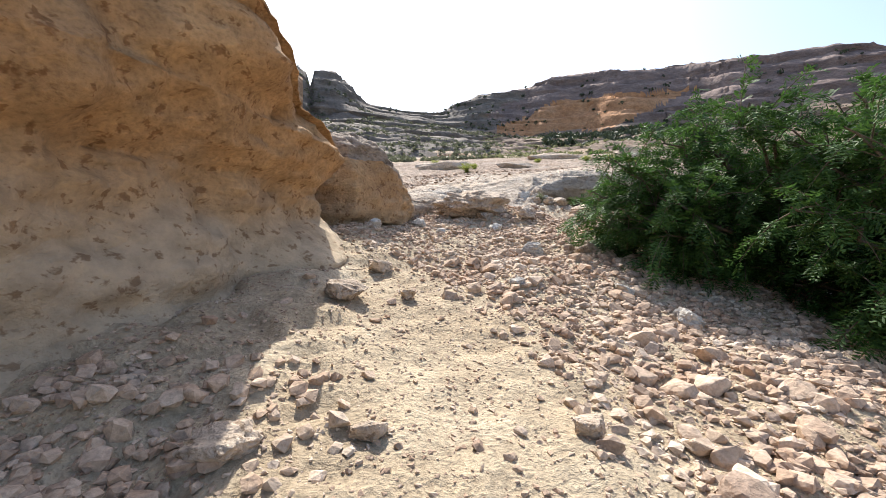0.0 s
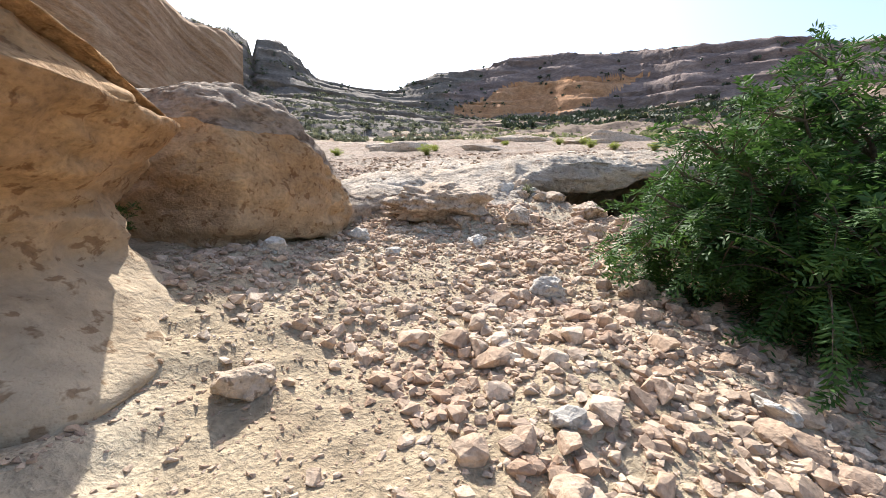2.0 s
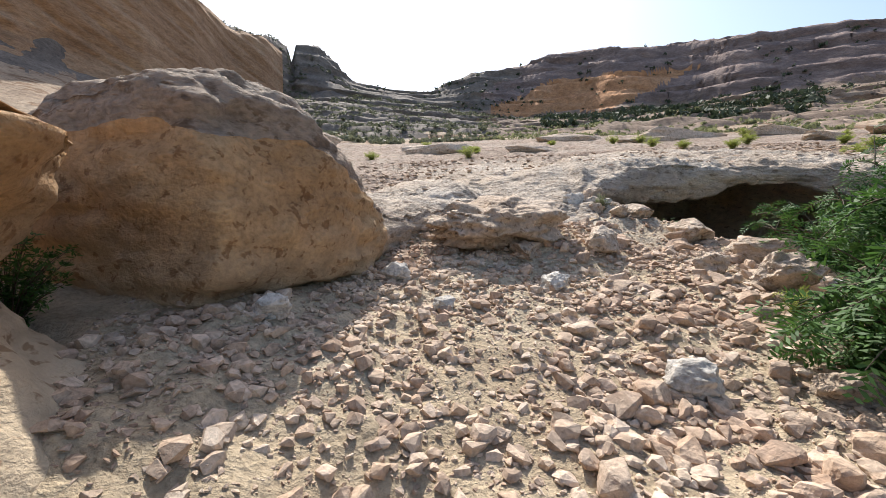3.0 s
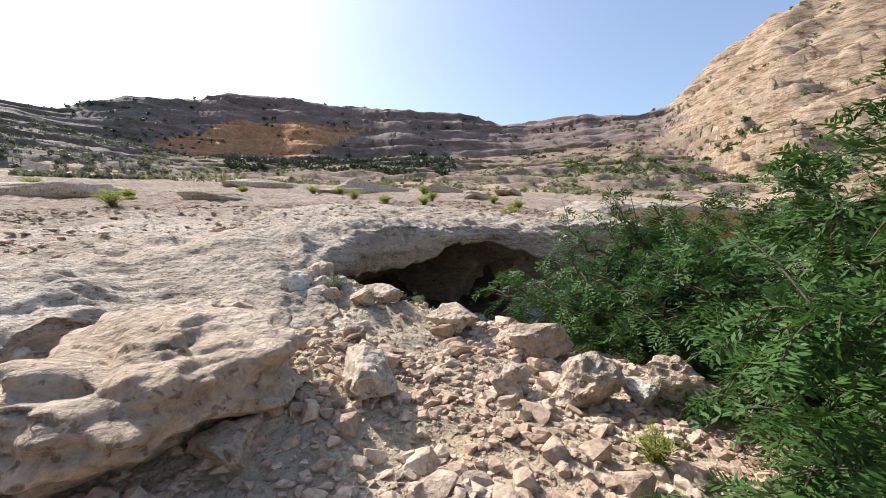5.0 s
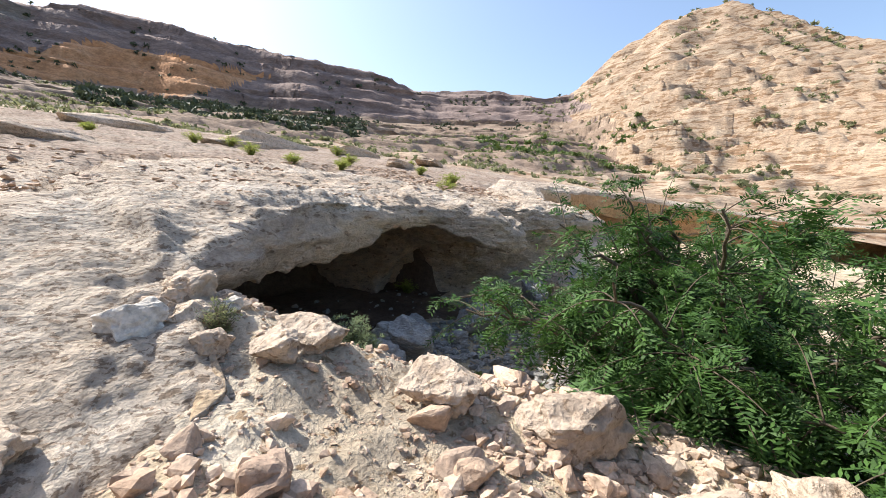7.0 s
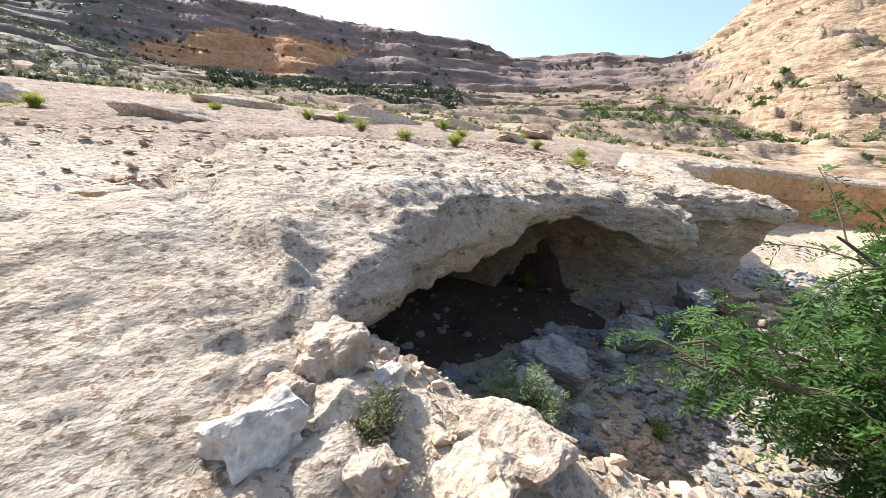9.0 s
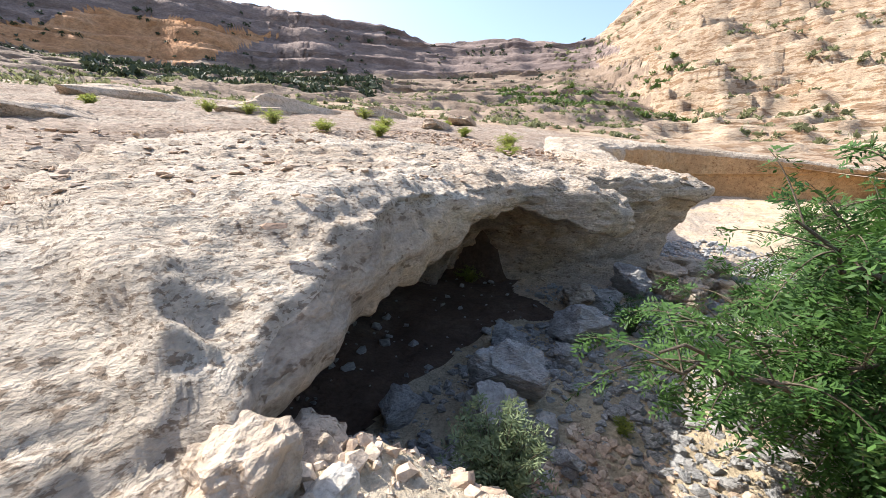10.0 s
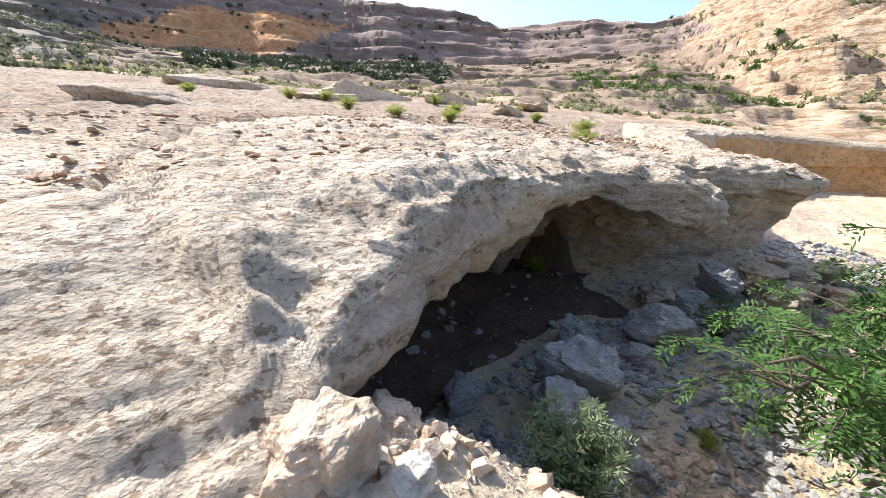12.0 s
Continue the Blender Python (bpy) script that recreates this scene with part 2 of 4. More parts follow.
def floor_height(x, y):
    along = np.interp(y, [-40, -6, 0, 3.3, 5, 7.4, 9, 10, 11, 12, 14], [-4.5, -0.8, 0.05, 0.47, 0.68, 1.12, 1.4, 1.72, 2.04, 2.3, 2.5])
    along = along - 0.10 * np.clip(x - 0.8, 0, 3) * smooth(7.5, 4.0, y) + 0.12 * np.clip(-0.3 - x, 0, 2) - 0.22 * smooth(2.5, 1.9, x) * smooth(10.6, 11.6, y)
    along = along + 0.2 * np.exp(-((x + 1.75) ** 2 / 0.25 + (y - 5.9) ** 2 / 0.5)) + 0.08 * np.exp(-((x + y - 14.55) / 0.9) ** 2 - ((x - y + 8.0) / 2.2) ** 2)
    along = along - 0.28 * smooth(12.05, 12.4, y) * smooth(2.6, 2.95, x) * smooth(4.3, 3.7, x)
    gully = np.interp(y, [-40, 0, 5, 9, 12.6, 16], [-5.0, -0.7, 0.0, 0.45, 0.75, 1.1]) + 0.06 * np.clip(x - 8, 0, 40)
    crest = np.interp(y, [-5, 4, 7, 9.6, 11.2, 12.2, 13], [3.5, 4.2, 4.9, 4.6, 3.55, 3.1, 2.5])
    z = along + (gully - along) * smooth(0, np.interp(y, [9.8, 11.2, 12.4], [2.4, 2.0, 1.9]), x - crest)
    return z


def plateau_height(x, y):
    plane = 2.55 + 0.19 * (y - 12) + 0.07 * (x - 2) + 0.12 * np.clip(-4 - x, 0, 60)
    plane = plane + 1.55 * np.exp(-(x + 2.7) ** 2 / 5.2 - (y - 7.6) ** 2 / 5.0) + 0.22 * np.exp(-((x - 4.6) ** 2 + (y - 13.6) ** 2) / 3.5)
    plane = plane + 0.17 * np.exp(-((x - 2.9) ** 2 + (y - 13.1) ** 2) / 1.2) - 0.19 * smooth(13.6, 11.7, y) * smooth(0.2, 1.0, x) * smooth(3.3, 2.6, x) - 0.2 * np.exp(-((x - 9.7) ** 2 + (y - 12.3) ** 2) / 0.6)
    plane = plane + 0.40 * np.exp(-((x + 1.4) ** 2 + (y - 8.4) ** 2) / 0.9) - 0.2 * np.exp(-((x + 0.6) ** 2 + (y - 9.9) ** 2) / 0.4)
    r, az = np.hypot(x - 0.5, y - 5), np.degrees(np.arctan2(x - 0.5, y - 5))
    el, foot, R = [np.interp(az, SKY_AZ, a) for a in (SKY_EL, FOOT_EL, SKY_R)]
    R = R + 2.5 * fbm(az * 0.16, 0 * az, 3.1, 2, 5)
    east = smooth(66, 80, az) * smooth(135, 118, az)
    wall = (0.12 + 0.30 * east + 0.03 * smooth(-18, -28, az)) * R
    zs = 2.3 + R * np.tan(np.radians(el - 0.1)) + 0.45 * fbm(az * 0.5, 0 * az, 1.0, 3, 9)
    zf = 2.3 + (R - wall) * np.tan(np.radians(foot + (7.0 - foot) * east))
    rise = np.clip((r - 34) / np.maximum(R - wall - 34, 1), 0, 1)
    plane = np.maximum(np.minimum(plane, 40), -4.5)
    px, py = 0.5 + 34 * np.sin(np.radians(az)), 5 + 34 * np.cos(np.radians(az))
    start = np.clip(0.25 + 0.19 * (py - 12) + 0.07 * (px - 2) + 0.12 * np.clip(-4 - px, 0, 60), -6.8, 37.7) / 34
    slope = 2.3 + r * (start + (zf - 2.3) / (R - wall) * rise - start * rise)
    z = np.where(r < 34, plane, slope)
    u = np.clip((r - R + wall) / wall, 0, 1)
    calm = smooth(-24, -14, az)
    step = u + calm * 0.03 * np.sin(u * 27 + fbm(az * 0.15, 0, 0, 2, 2) * 2.5) + calm * 0.02 * np.sin(u * 61 + az * 0.3)
    z = np.where(u > 0, zf + (zs - zf) * np.clip(step, 0, 1.02), z)
    return np.where(r > R, zs - 0.06 * (r - R), z)


def terraced(z, x, y, step, amount):
    """Layered rock: pulls heights towards uneven level steps."""
    q = z / step + 0.7 * fbm(x * 1.7, y * 1.7, 0, 3, 101)
    f = q - np.floor(q)
    return z + amount * step * (smooth(0.33, 0.67, f) - f)


def shelf_top(x, y):
    z = plateau_height(x, y) + 0.06 * fbm(x * 0.7, y * 0.7, 0, 3, 21) + 0.03 * fbm(x * 3.1, y * 3.1, 0, 2, 31)
    return terraced(terraced(z, x, y, 0.14, 0.15), x + 7, y * 1.3, 0.06, 0.15) + scales(x, y) + 0.55 * lumps(x, y) + flakes(x, y)


def flakes(x, y):
    """Overlapping plates of weathered rock, their broken edges towards the walk."""
    wx, wy = x + 0.25 * vnoise(x * 1.3, y * 1.3, 0, 51), y + 0.25 * vnoise(x * 1.3, y * 1.3, 4, 52)
    out = 0
    for freq, tall, riser, seed in ((1.5, 0.06, 0.3, 53), (3.0, 0.034, 0.5, 54)):
        q = freq * (0.75 * wy - 0.25 * wx) + 0.8 * vnoise(wx * freq * 0.55, wy * freq * 0.7, 0, seed)
        f = q - np.floor(q)
        patch = 0.35 + 0.65 * smooth(-0.4, 0.4, vnoise(wx * freq * 0.3, wy * freq * 0.3, 3, seed + 9))
        out = out + tall * patch * (smooth(0.0, riser, f) - f)
    return out


def knobs(x, y, z, seed=0):
    """Outward relief of weathered bedded rock: rounded knobs with sharp creases, flattened along the beds."""
    bx, by, bz = x + 0.12 * vnoise(x * 2, y * 2, z * 2, 71 + seed), y + 0.12 * vnoise(x * 2, y * 2, z * 2 + 5, 72 + seed), z * 1.9
    patch = 0.6 + 0.4 * vnoise(x * 0.9, y * 0.9, z * 0.9, 73 + seed)
    big = np.abs(vnoise(bx * 1.7, by * 1.7, bz * 1.9, 74 + seed))
    mid = np.abs(vnoise(bx * 4.2, by * 4.2, bz * 4.4, 75 + seed))
    fine = np.abs(vnoise(bx * 9.0, by * 9.0, bz * 9.0, 76 + seed))
    return 0.075 * big + patch * (0.075 * mid + 0.036 * fine) - 0.05


def displaced(P, amount, seed=0):
    """Pushes a grid of points out along its normals by knobs()."""
    du, dv = np.gradient(P, axis=0), np.gradient(P, axis=1)
    n = np.cross(dv, du)
    n /= np.linalg.norm(n, axis=-1)[..., None] + 1e-9
    return P + n * (knobs(P[..., 0], P[..., 1], P[..., 2], seed) * amount)[..., None]


def lumps(x, y):
    """Rounded knobs with creases between them."""
    wx, wy = x + 0.12 * vnoise(x * 3, y * 3, 2, 13), y + 0.12 * vnoise(x * 3, y * 3, 7, 14)
    worn = 0.45 + 0.55 * smooth(15.5, 13.0, y)
    return worn * (0.05 * np.abs(vnoise(wx * 3.1, wy * 4.0, 0, 115)) + 0.05 * np.abs(vnoise(wx * 6.5, wy * 8.5, 0, 116)) - 0.035)


def scales(x, y):
    """Scaly, flaking weathered rock."""
    wx, wy = x + 0.15 * vnoise(x * 2, y * 2, 0, 3), y + 0.15 * vnoise(x * 2, y * 2, 5, 4)
    return 0.045 * (0.5 - np.abs(vnoise(wx * 2.6, wy * 4.2, 0, 111))) + 0.024 * (0.5 - np.abs(vnoise(wx * 5, wy * 7, 0, 112)))


def rim_distance(x, y):
    """Distance inside the rim of the shelf, negative outside it."""
    best = np.full(np.shape(x), 1e9)
    for (ax, ay, *_), (bx, by, *_) in zip(RIM[:-1], RIM[1:]):
        t = np.clip(((x - ax) * (bx - ax) + (y - ay) * (by - ay)) / ((bx - ax) ** 2 + (by - ay) ** 2), 0, 1)
        best = np.minimum(best, np.hypot(x - ax - t * (bx - ax), y - ay - t * (by - ay)))
    return np.where(y > np.interp(x, RIM[:, 0], RIM[:, 1]), best, -best)


def crust_share(x, y):
    """Where the crest above the cave is one crusted mass of rock with few loose stones."""
    a, b = (x + y - 14.3) / 1.4, (x - y + 7.7) / 1.7
    return smooth(1.15, 0.75, np.hypot(a, b) + 0.2 * fbm(x * 1.5, y * 1.5, 0, 2, 58))


def ground_height(x, y):
    inside = rim_distance(x, y)
    depth = np.interp(x, RIM[:, 0], RIM[:, 3])
    up = smooth(depth - 0.2, depth + 0.6, inside)
    low = floor_height(x, y)
    near = np.hypot(x - 2, y - 7)
    z = low + 0.09 * fbm(x * 0.7, y * 0.7, 0, 3, 22) * (1 + 0.03 * near) + 0.03 * fbm(x * 2.7, y * 2.7, 0, 3, 32)
    layered = smooth(0.3, -0.6, x - np.interp(y, [0, 6, 8, 12], [-0.1, -0.5, 0.6, 4.0]))
    z = terraced(z, x, y * 0.7, 0.12, 0.12 + 0.33 * layered) + 0.010 * fbm(x * 6, y * 6, 0, 2, 42) + scales(x, y) * (0.3 + 0.6 * layered)
    crust = crust_share(x, y)
    z = z + flakes(x, y) * (0.7 * layered + 1.1 * crust) + crust * (-0.09 + 0.06 * np.abs(vnoise(x * 4.5, y * 4.5, 1, 56)) + 0.03 * np.abs(vnoise(x * 10, y * 10, 1, 57)))
    z = z + (shelf_top(x, y) - 0.14 * smooth(depth + 2.0, depth + 1.5, inside) - z) * up
    return z


def build_ground():
    def axis(lo, hi, far_lo, far_hi, step):
        mid = np.arange(lo, hi, step)
        out_hi, out_lo, s = [hi], [lo], step
        while out_hi[-1] < far_hi:
            s *= 1.04
            out_hi.append(out_hi[-1] + min(s, 0.18))
        s = step
        while out_lo[-1] > far_lo:
            s *= 1.06
            out_lo.append(out_lo[-1] - min(s, 1.2))
        return np.concatenate([out_lo[:0:-1], mid, out_hi])
    xs, ys = axis(-3.5, 10.5, -34, 38, 0.055), axis(-1.0, 14.5, -34, 38, 0.055)
    X, Y = np.meshgrid(xs, ys)
    Z = ground_height(X, Y) - 3.0 * smooth(33.0, 37.0, np.hypot(X - 0.5, Y - 5))
    D = rim_distance(X, Y)                                               # keep the soil below the shelf's sloping edge
    Z = Z - 0.6 * smooth(0.05, 0.3, D) * smooth(2.1, 1.8, D) * smooth(0.4, 0.8, X) * smooth(3.2, 2.9, X)
    me = mesh_from("ground", np.stack([X, Y, Z], -1).reshape(-1, 3), grid_faces(len(ys), len(xs)), SOIL)
    me.materials.append(SHELF)
    fx, fy = (X[:-1, :-1] + X[1:, 1:]).ravel() / 2, (Y[:-1, :-1] + Y[1:, 1:]).ravel() / 2
    # floor under the shelf: brown earth with the shade put into its colour
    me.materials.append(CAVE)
    me.materials.append(FACE)
    me.materials.append(CRUST)
    me.materials.append(FAR_SHELF)
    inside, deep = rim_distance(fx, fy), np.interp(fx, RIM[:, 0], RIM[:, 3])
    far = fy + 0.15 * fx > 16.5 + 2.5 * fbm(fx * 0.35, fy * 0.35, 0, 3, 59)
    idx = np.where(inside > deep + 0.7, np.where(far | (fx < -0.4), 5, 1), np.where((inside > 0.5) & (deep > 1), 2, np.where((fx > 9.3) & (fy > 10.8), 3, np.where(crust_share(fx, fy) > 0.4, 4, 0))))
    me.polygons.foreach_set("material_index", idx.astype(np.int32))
    ob = new("ground", me)
    return tagged(ob, "pale stony wadi floor of trodden limestone gravel", "ground", kind="structure")


def hill_height(x, y):
    r = np.hypot(x - 0.5, y - 5)
    rough = 0.5 * fbm(x * 0.10, y * 0.10, 0, 3, 61) + 0.2 * fbm(x * 0.5, y * 0.5, 0, 3, 71)
    z = plateau_height(x, y) + rough * smooth(32, 50, r) * (1 - 0.4 * smooth(90, 110, r))
    az = np.degrees(np.arctan2(x - 0.5, y - 5))
    k = smooth(34, 60, r) * (1 - 0.75 * smooth(98, 110, r)) * smooth(-24, -16, az) * (1 + 0.2 * smooth(70, 80, az))
    return z + k * (terraced(z, x * 0.05, y * 0.05, 2.2, 0.7) - z) + k * (terraced(z, x * 0.09 + 9, y * 0.09, 0.8, 0.8) - z)


def build_hills():
    az = np.radians(np.concatenate([np.arange(-180, -50, 1.5), np.arange(-50, 112, 0.27), np.arange(112, 181, 1.5)]))
    r = np.concatenate([np.arange(31, 56, 0.7), np.arange(56, 138, 0.42), np.geomspace(138, 900, 26)])
    A, R = np.meshgrid(az, r)
    X, Y = 0.5 + R * np.sin(A), 5 + R * np.cos(A)
    Z = hill_height(X, Y)
    band = fbm(X * 0.03, Y * 0.03, Z * 0.85, 3, 81) + 0.22 * fbm(X * 0.3, Y * 0.3, Z * 0.9, 3, 83)
    Z = Z - 0.3 * smooth(36, 33, R)
    push = 1.1 * band * smooth(60, 90, R) * (R < 138) * smooth(-0.42, -0.28, A) * (1 - 0.6 * smooth(1.2, 1.4, A))
    X, Y = X - push * np.sin(A), Y - push * np.cos(A)
    me = mesh_from("hills", np.stack([X, Y, Z], -1).reshape(-1, 3), grid_faces(len(r), len(az)), SHADED_HILL)
    me.materials.append(FAR_ORANGE)
    me.materials.append(SUNLIT_TAN_HILL)
    me.materials.append(GREY_SLOPE)
    me.materials.append(MID_SLOPE)
    c = [(v[:-1, :-1] + v[1:, 1:]).ravel() / 2 for v in (np.degrees(A), R, X, Y, Z)]
    el = np.degrees(np.arctan2(c[4] - 2.3, c[1]))
    wob = 1.2 * fbm(c[0] * 0.25, el * 0.8, 0, 3, 87)
    scar_top = np.interp(c[0], [8, 13, 17, 28, 33], [13.6, 15.2, 17.0, 16.9, 16.6]) + 0.3 * wob
    scar_foot = np.interp(c[0], [8, 22, 26, 32], [12.6, 12.4, 13.6, 16.5]) + 0.25 * wob
    scar = (c[0] > 8) & (c[0] < 33) & (el > scar_foot) & (el < scar_top)
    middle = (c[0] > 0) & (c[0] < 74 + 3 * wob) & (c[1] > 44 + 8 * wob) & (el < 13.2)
    # slopes painted as sunlit; the ridge above keeps the shade-darkened colour
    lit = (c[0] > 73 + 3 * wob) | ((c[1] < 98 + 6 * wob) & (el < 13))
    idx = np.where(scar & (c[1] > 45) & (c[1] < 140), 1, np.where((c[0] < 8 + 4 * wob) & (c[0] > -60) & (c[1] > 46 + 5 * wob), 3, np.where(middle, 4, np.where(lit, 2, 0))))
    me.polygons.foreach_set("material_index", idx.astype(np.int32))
    return tagged(new("backdrop_hills", me), "dry layered hills with dark scrub and rock bands", "hill", kind="structure")


def build_west_cliff():
    """A smooth bedded cliff that falls away along the west side, in front of the hills."""
    az, v = np.arange(-86, -19.2, 0.16), np.concatenate([np.linspace(0, 1, 90), [1.0, 1.0]])
    A, V = np.meshgrid(az, v)
    el, foot, R = [np.interp(A, SKY_AZ, a) for a in (SKY_EL, FOOT_EL, SKY_R)]
    r = R * 0.86 - 2.5
    z0, z1 = 2.3 + r * np.tan(np.radians(foot - 1.0)), 2.3 + r * np.tan(np.radians(el + 0.25)) + 0.3 * fbm(A * 0.6, 0 * A, 2.0, 3, 44)
    Z = z0 + (z1 - z0) * V
    bed = Z + 0.30 * (A + 50)                                            # beds dip along the face
    relief = 0.8 * fbm(A * 0.05, 0 * A, bed * 0.35, 3, 45) + 0.35 * fbm(A * 0.2, 0 * A, bed * 1.3, 3, 46) + 0.9 * smooth(0.2, 0.0, V) - 1.8 * V
    relief = relief - 0.9 * smooth(0.9, 1.0, V) ** 2
    end = smooth(-19.2, -21.5, A)
    r = r + (4.0 * (1 - end) + relief * -1.0) * 1.0
    back = np.zeros_like(V)
    back[-2], back[-1] = 3.0, 9.0
    r = r + back
    Z = Z - back * 0.25
    X, Y = 0.5 + r * np.sin(np.radians(A)), 5 + r * np.cos(np.radians(A))
    me = mesh_from("west_cliff", np.stack([X, Y, Z], -1).reshape(-1, 3), grid_faces(len(v), len(az)), WEST_ROCK)
    return tagged(new("backdrop_cliff", me), "smooth brown bedded cliff falling along the valley side", "cliff", kind="structure")


def rim_line(step):
    """Points along the rim, evenly spaced near the path and wider apart far off."""
    seg = np.hypot(np.diff(RIM[:, 0]), np.diff(RIM[:, 1]))
    at = np.concatenate([[0], np.cumsum(seg)])
    near0, near1 = at[1] - 1.0, at[22]
    s = np.concatenate([np.arange(0, near0, step * 4), np.arange(near0, near1, step), np.arange(near1, at[-1], step * 4)])
    # smooth the corners of the line
    k = np.interp(s, at, RIM[:, 0]), np.interp(s, at, RIM[:, 1]), np.interp(s, at, RIM[:, 2]), np.interp(s, at, RIM[:, 3])
    w = np.hanning(9)
    w /= w.sum()
    return [np.convolve(np.pad(v, 4, mode="edge"), w, mode="valid") for v in k]


def build_shelf():
    ex, ey, lip, depth = rim_line(0.034)
    turn = np.radians(-52 * smooth(1.8, -0.9, ex))
    nx, ny = np.sin(turn), np.cos(turn)
    top = np.concatenate([[1.8, 1.4], 1.0 - (np.linspace(0, 1, 112) ** 0.8)])        # shares of the way in, from the back to the rim
    face, under = np.linspace(0, 1, 36), np.linspace(0, 1, 56)
    jag = smooth(2.9, 3.6, ex) * smooth(13.0, 11.5, ex)
    step = 1.5 * fbm(ex * 1.6, ey * 1.6, 0, 3, 93)
    lip = lip + 0.02 + jag * 0.05 * (np.floor(step) + smooth(0.3, 0.7, step - np.floor(step)))
    ey = ey + jag * 0.06 * fbm(ex * 2.3, 0 * ex, 0, 3, 94)
    apron = smooth(0.5, 1.3, ex) * smooth(2.9, 2.62, ex)                  # here the rim runs out as a lumpy slope, not a cliff
    high, foot = plateau_height(ex + nx * 1.3, ey + ny * 1.3) + 0.05, lip - 0.15

    def sloped(x, y, z, b):
        even = foot + (high - foot) * (b + 0.9) / 2.2 + flakes(x, y) * 0.6 + 0.04 * fbm(x * 1.4, y * 1.4, 0, 3, 27)
        return z + apron * smooth(2.0, 0.8, b) * (even - z)

    P = []
    for u in top:
        back = np.where(u > 1, depth + 1.2 + (u - 1) * 1.0, (depth + 1.2) * max(u, 0))
        x, y = ex + nx * back, ey + ny * back
        soft_edge = smooth(2.75, 3.1, ex) * smooth(4.2, 3.3, ex)
        round_off = (0.09 + 0.15 * soft_edge) * np.exp(-(back / (0.16 + 0.34 * soft_edge)) ** 2)
        z = shelf_top(x, y) + 0.05 - round_off - (0.25 if u > 1.5 else 0)
        P.append((x, y, sloped(x, y, z, back)))
    tx, ty, tz = P[-1]
    for s in face[1:]:
        out = (0.10 + 0.08 * smooth(6, 3.5, ex) * (ex > 2) + 0.12 * smooth(-0.6, -1.2, ex)) * math.sin(math.pi * s) ** 0.8
        out = out + (0.9 * s - out) * apron
        z = tz + (lip - 0.15 * apron - tz) * s
        w = 0.09 * fbm(ex * 1.3, ey * 1.3, z * 2.2, 2, 91)
        x, y = ex - nx * (out + w), ey - ny * (out + w)
        P.append((x, y, sloped(x, y, z, -out)))
    bx, by, bz = P[-1]
    for s in under[1:]:
        power = 1.1 + 1.3 * depth
        inx = (depth + 0.6) * s
        x, y = bx + nx * inx, by + ny * inx
        end = floor_height(x, y) - 0.3
        z = bz + 0.12 * np.sin(np.pi * s) * np.minimum(depth, 2) + (end - bz) * s ** power
        w = 0.12 * fbm(x * 1.1, y * 1.1, z * 1.6, 4, 95) * min(1, s * 4)
        P.append((x, y, z + w))
    P = np.stack([np.stack(p, -1) for p in P])                         # rows x stations x 3
    inner = np.concatenate([np.full(len(top), 0.85), np.full(len(face) - 1, 1.0), np.linspace(1.2, 1.6, len(under) - 1)])
    P = displaced(P, -inner[:, None] * smooth(26, 14, ex)[None, :])
    rows, cols = P.shape[:2]
    me = mesh_from("shelf", P.reshape(-1, 3), grid_faces(rows, cols)[:, ::-1], SHELF)
    me.materials.append(FACE)
    me.materials.append(ORANGE)
    me.materials.append(FAR_SHELF)
    row = np.repeat(np.arange(rows - 1), cols - 1)
    west = np.tile(ex[:-1] < -0.8, rows - 1) | np.tile(ex[:-1] > 24, rows - 1)
    apron_cell = np.tile((ex[:-1] > 0.6) & (ex[:-1] < 2.8), rows - 1) & (row < len(top) + 35)
    idx = np.where((row < len(top) + 5) | apron_cell, 0, np.where(west, 2, 1)).astype(np.int32)
    idx = np.where((idx == 0) & np.tile(ex[:-1] < -0.5, rows - 1), 3, idx).astype(np.int32)
    me.polygons.foreach_set("material_index", idx)
    ob = new("rock_shelf", me)
    return tagged(ob, "undercut pale limestone shelf with a dark cave below", "rock shelf", kind="structure")


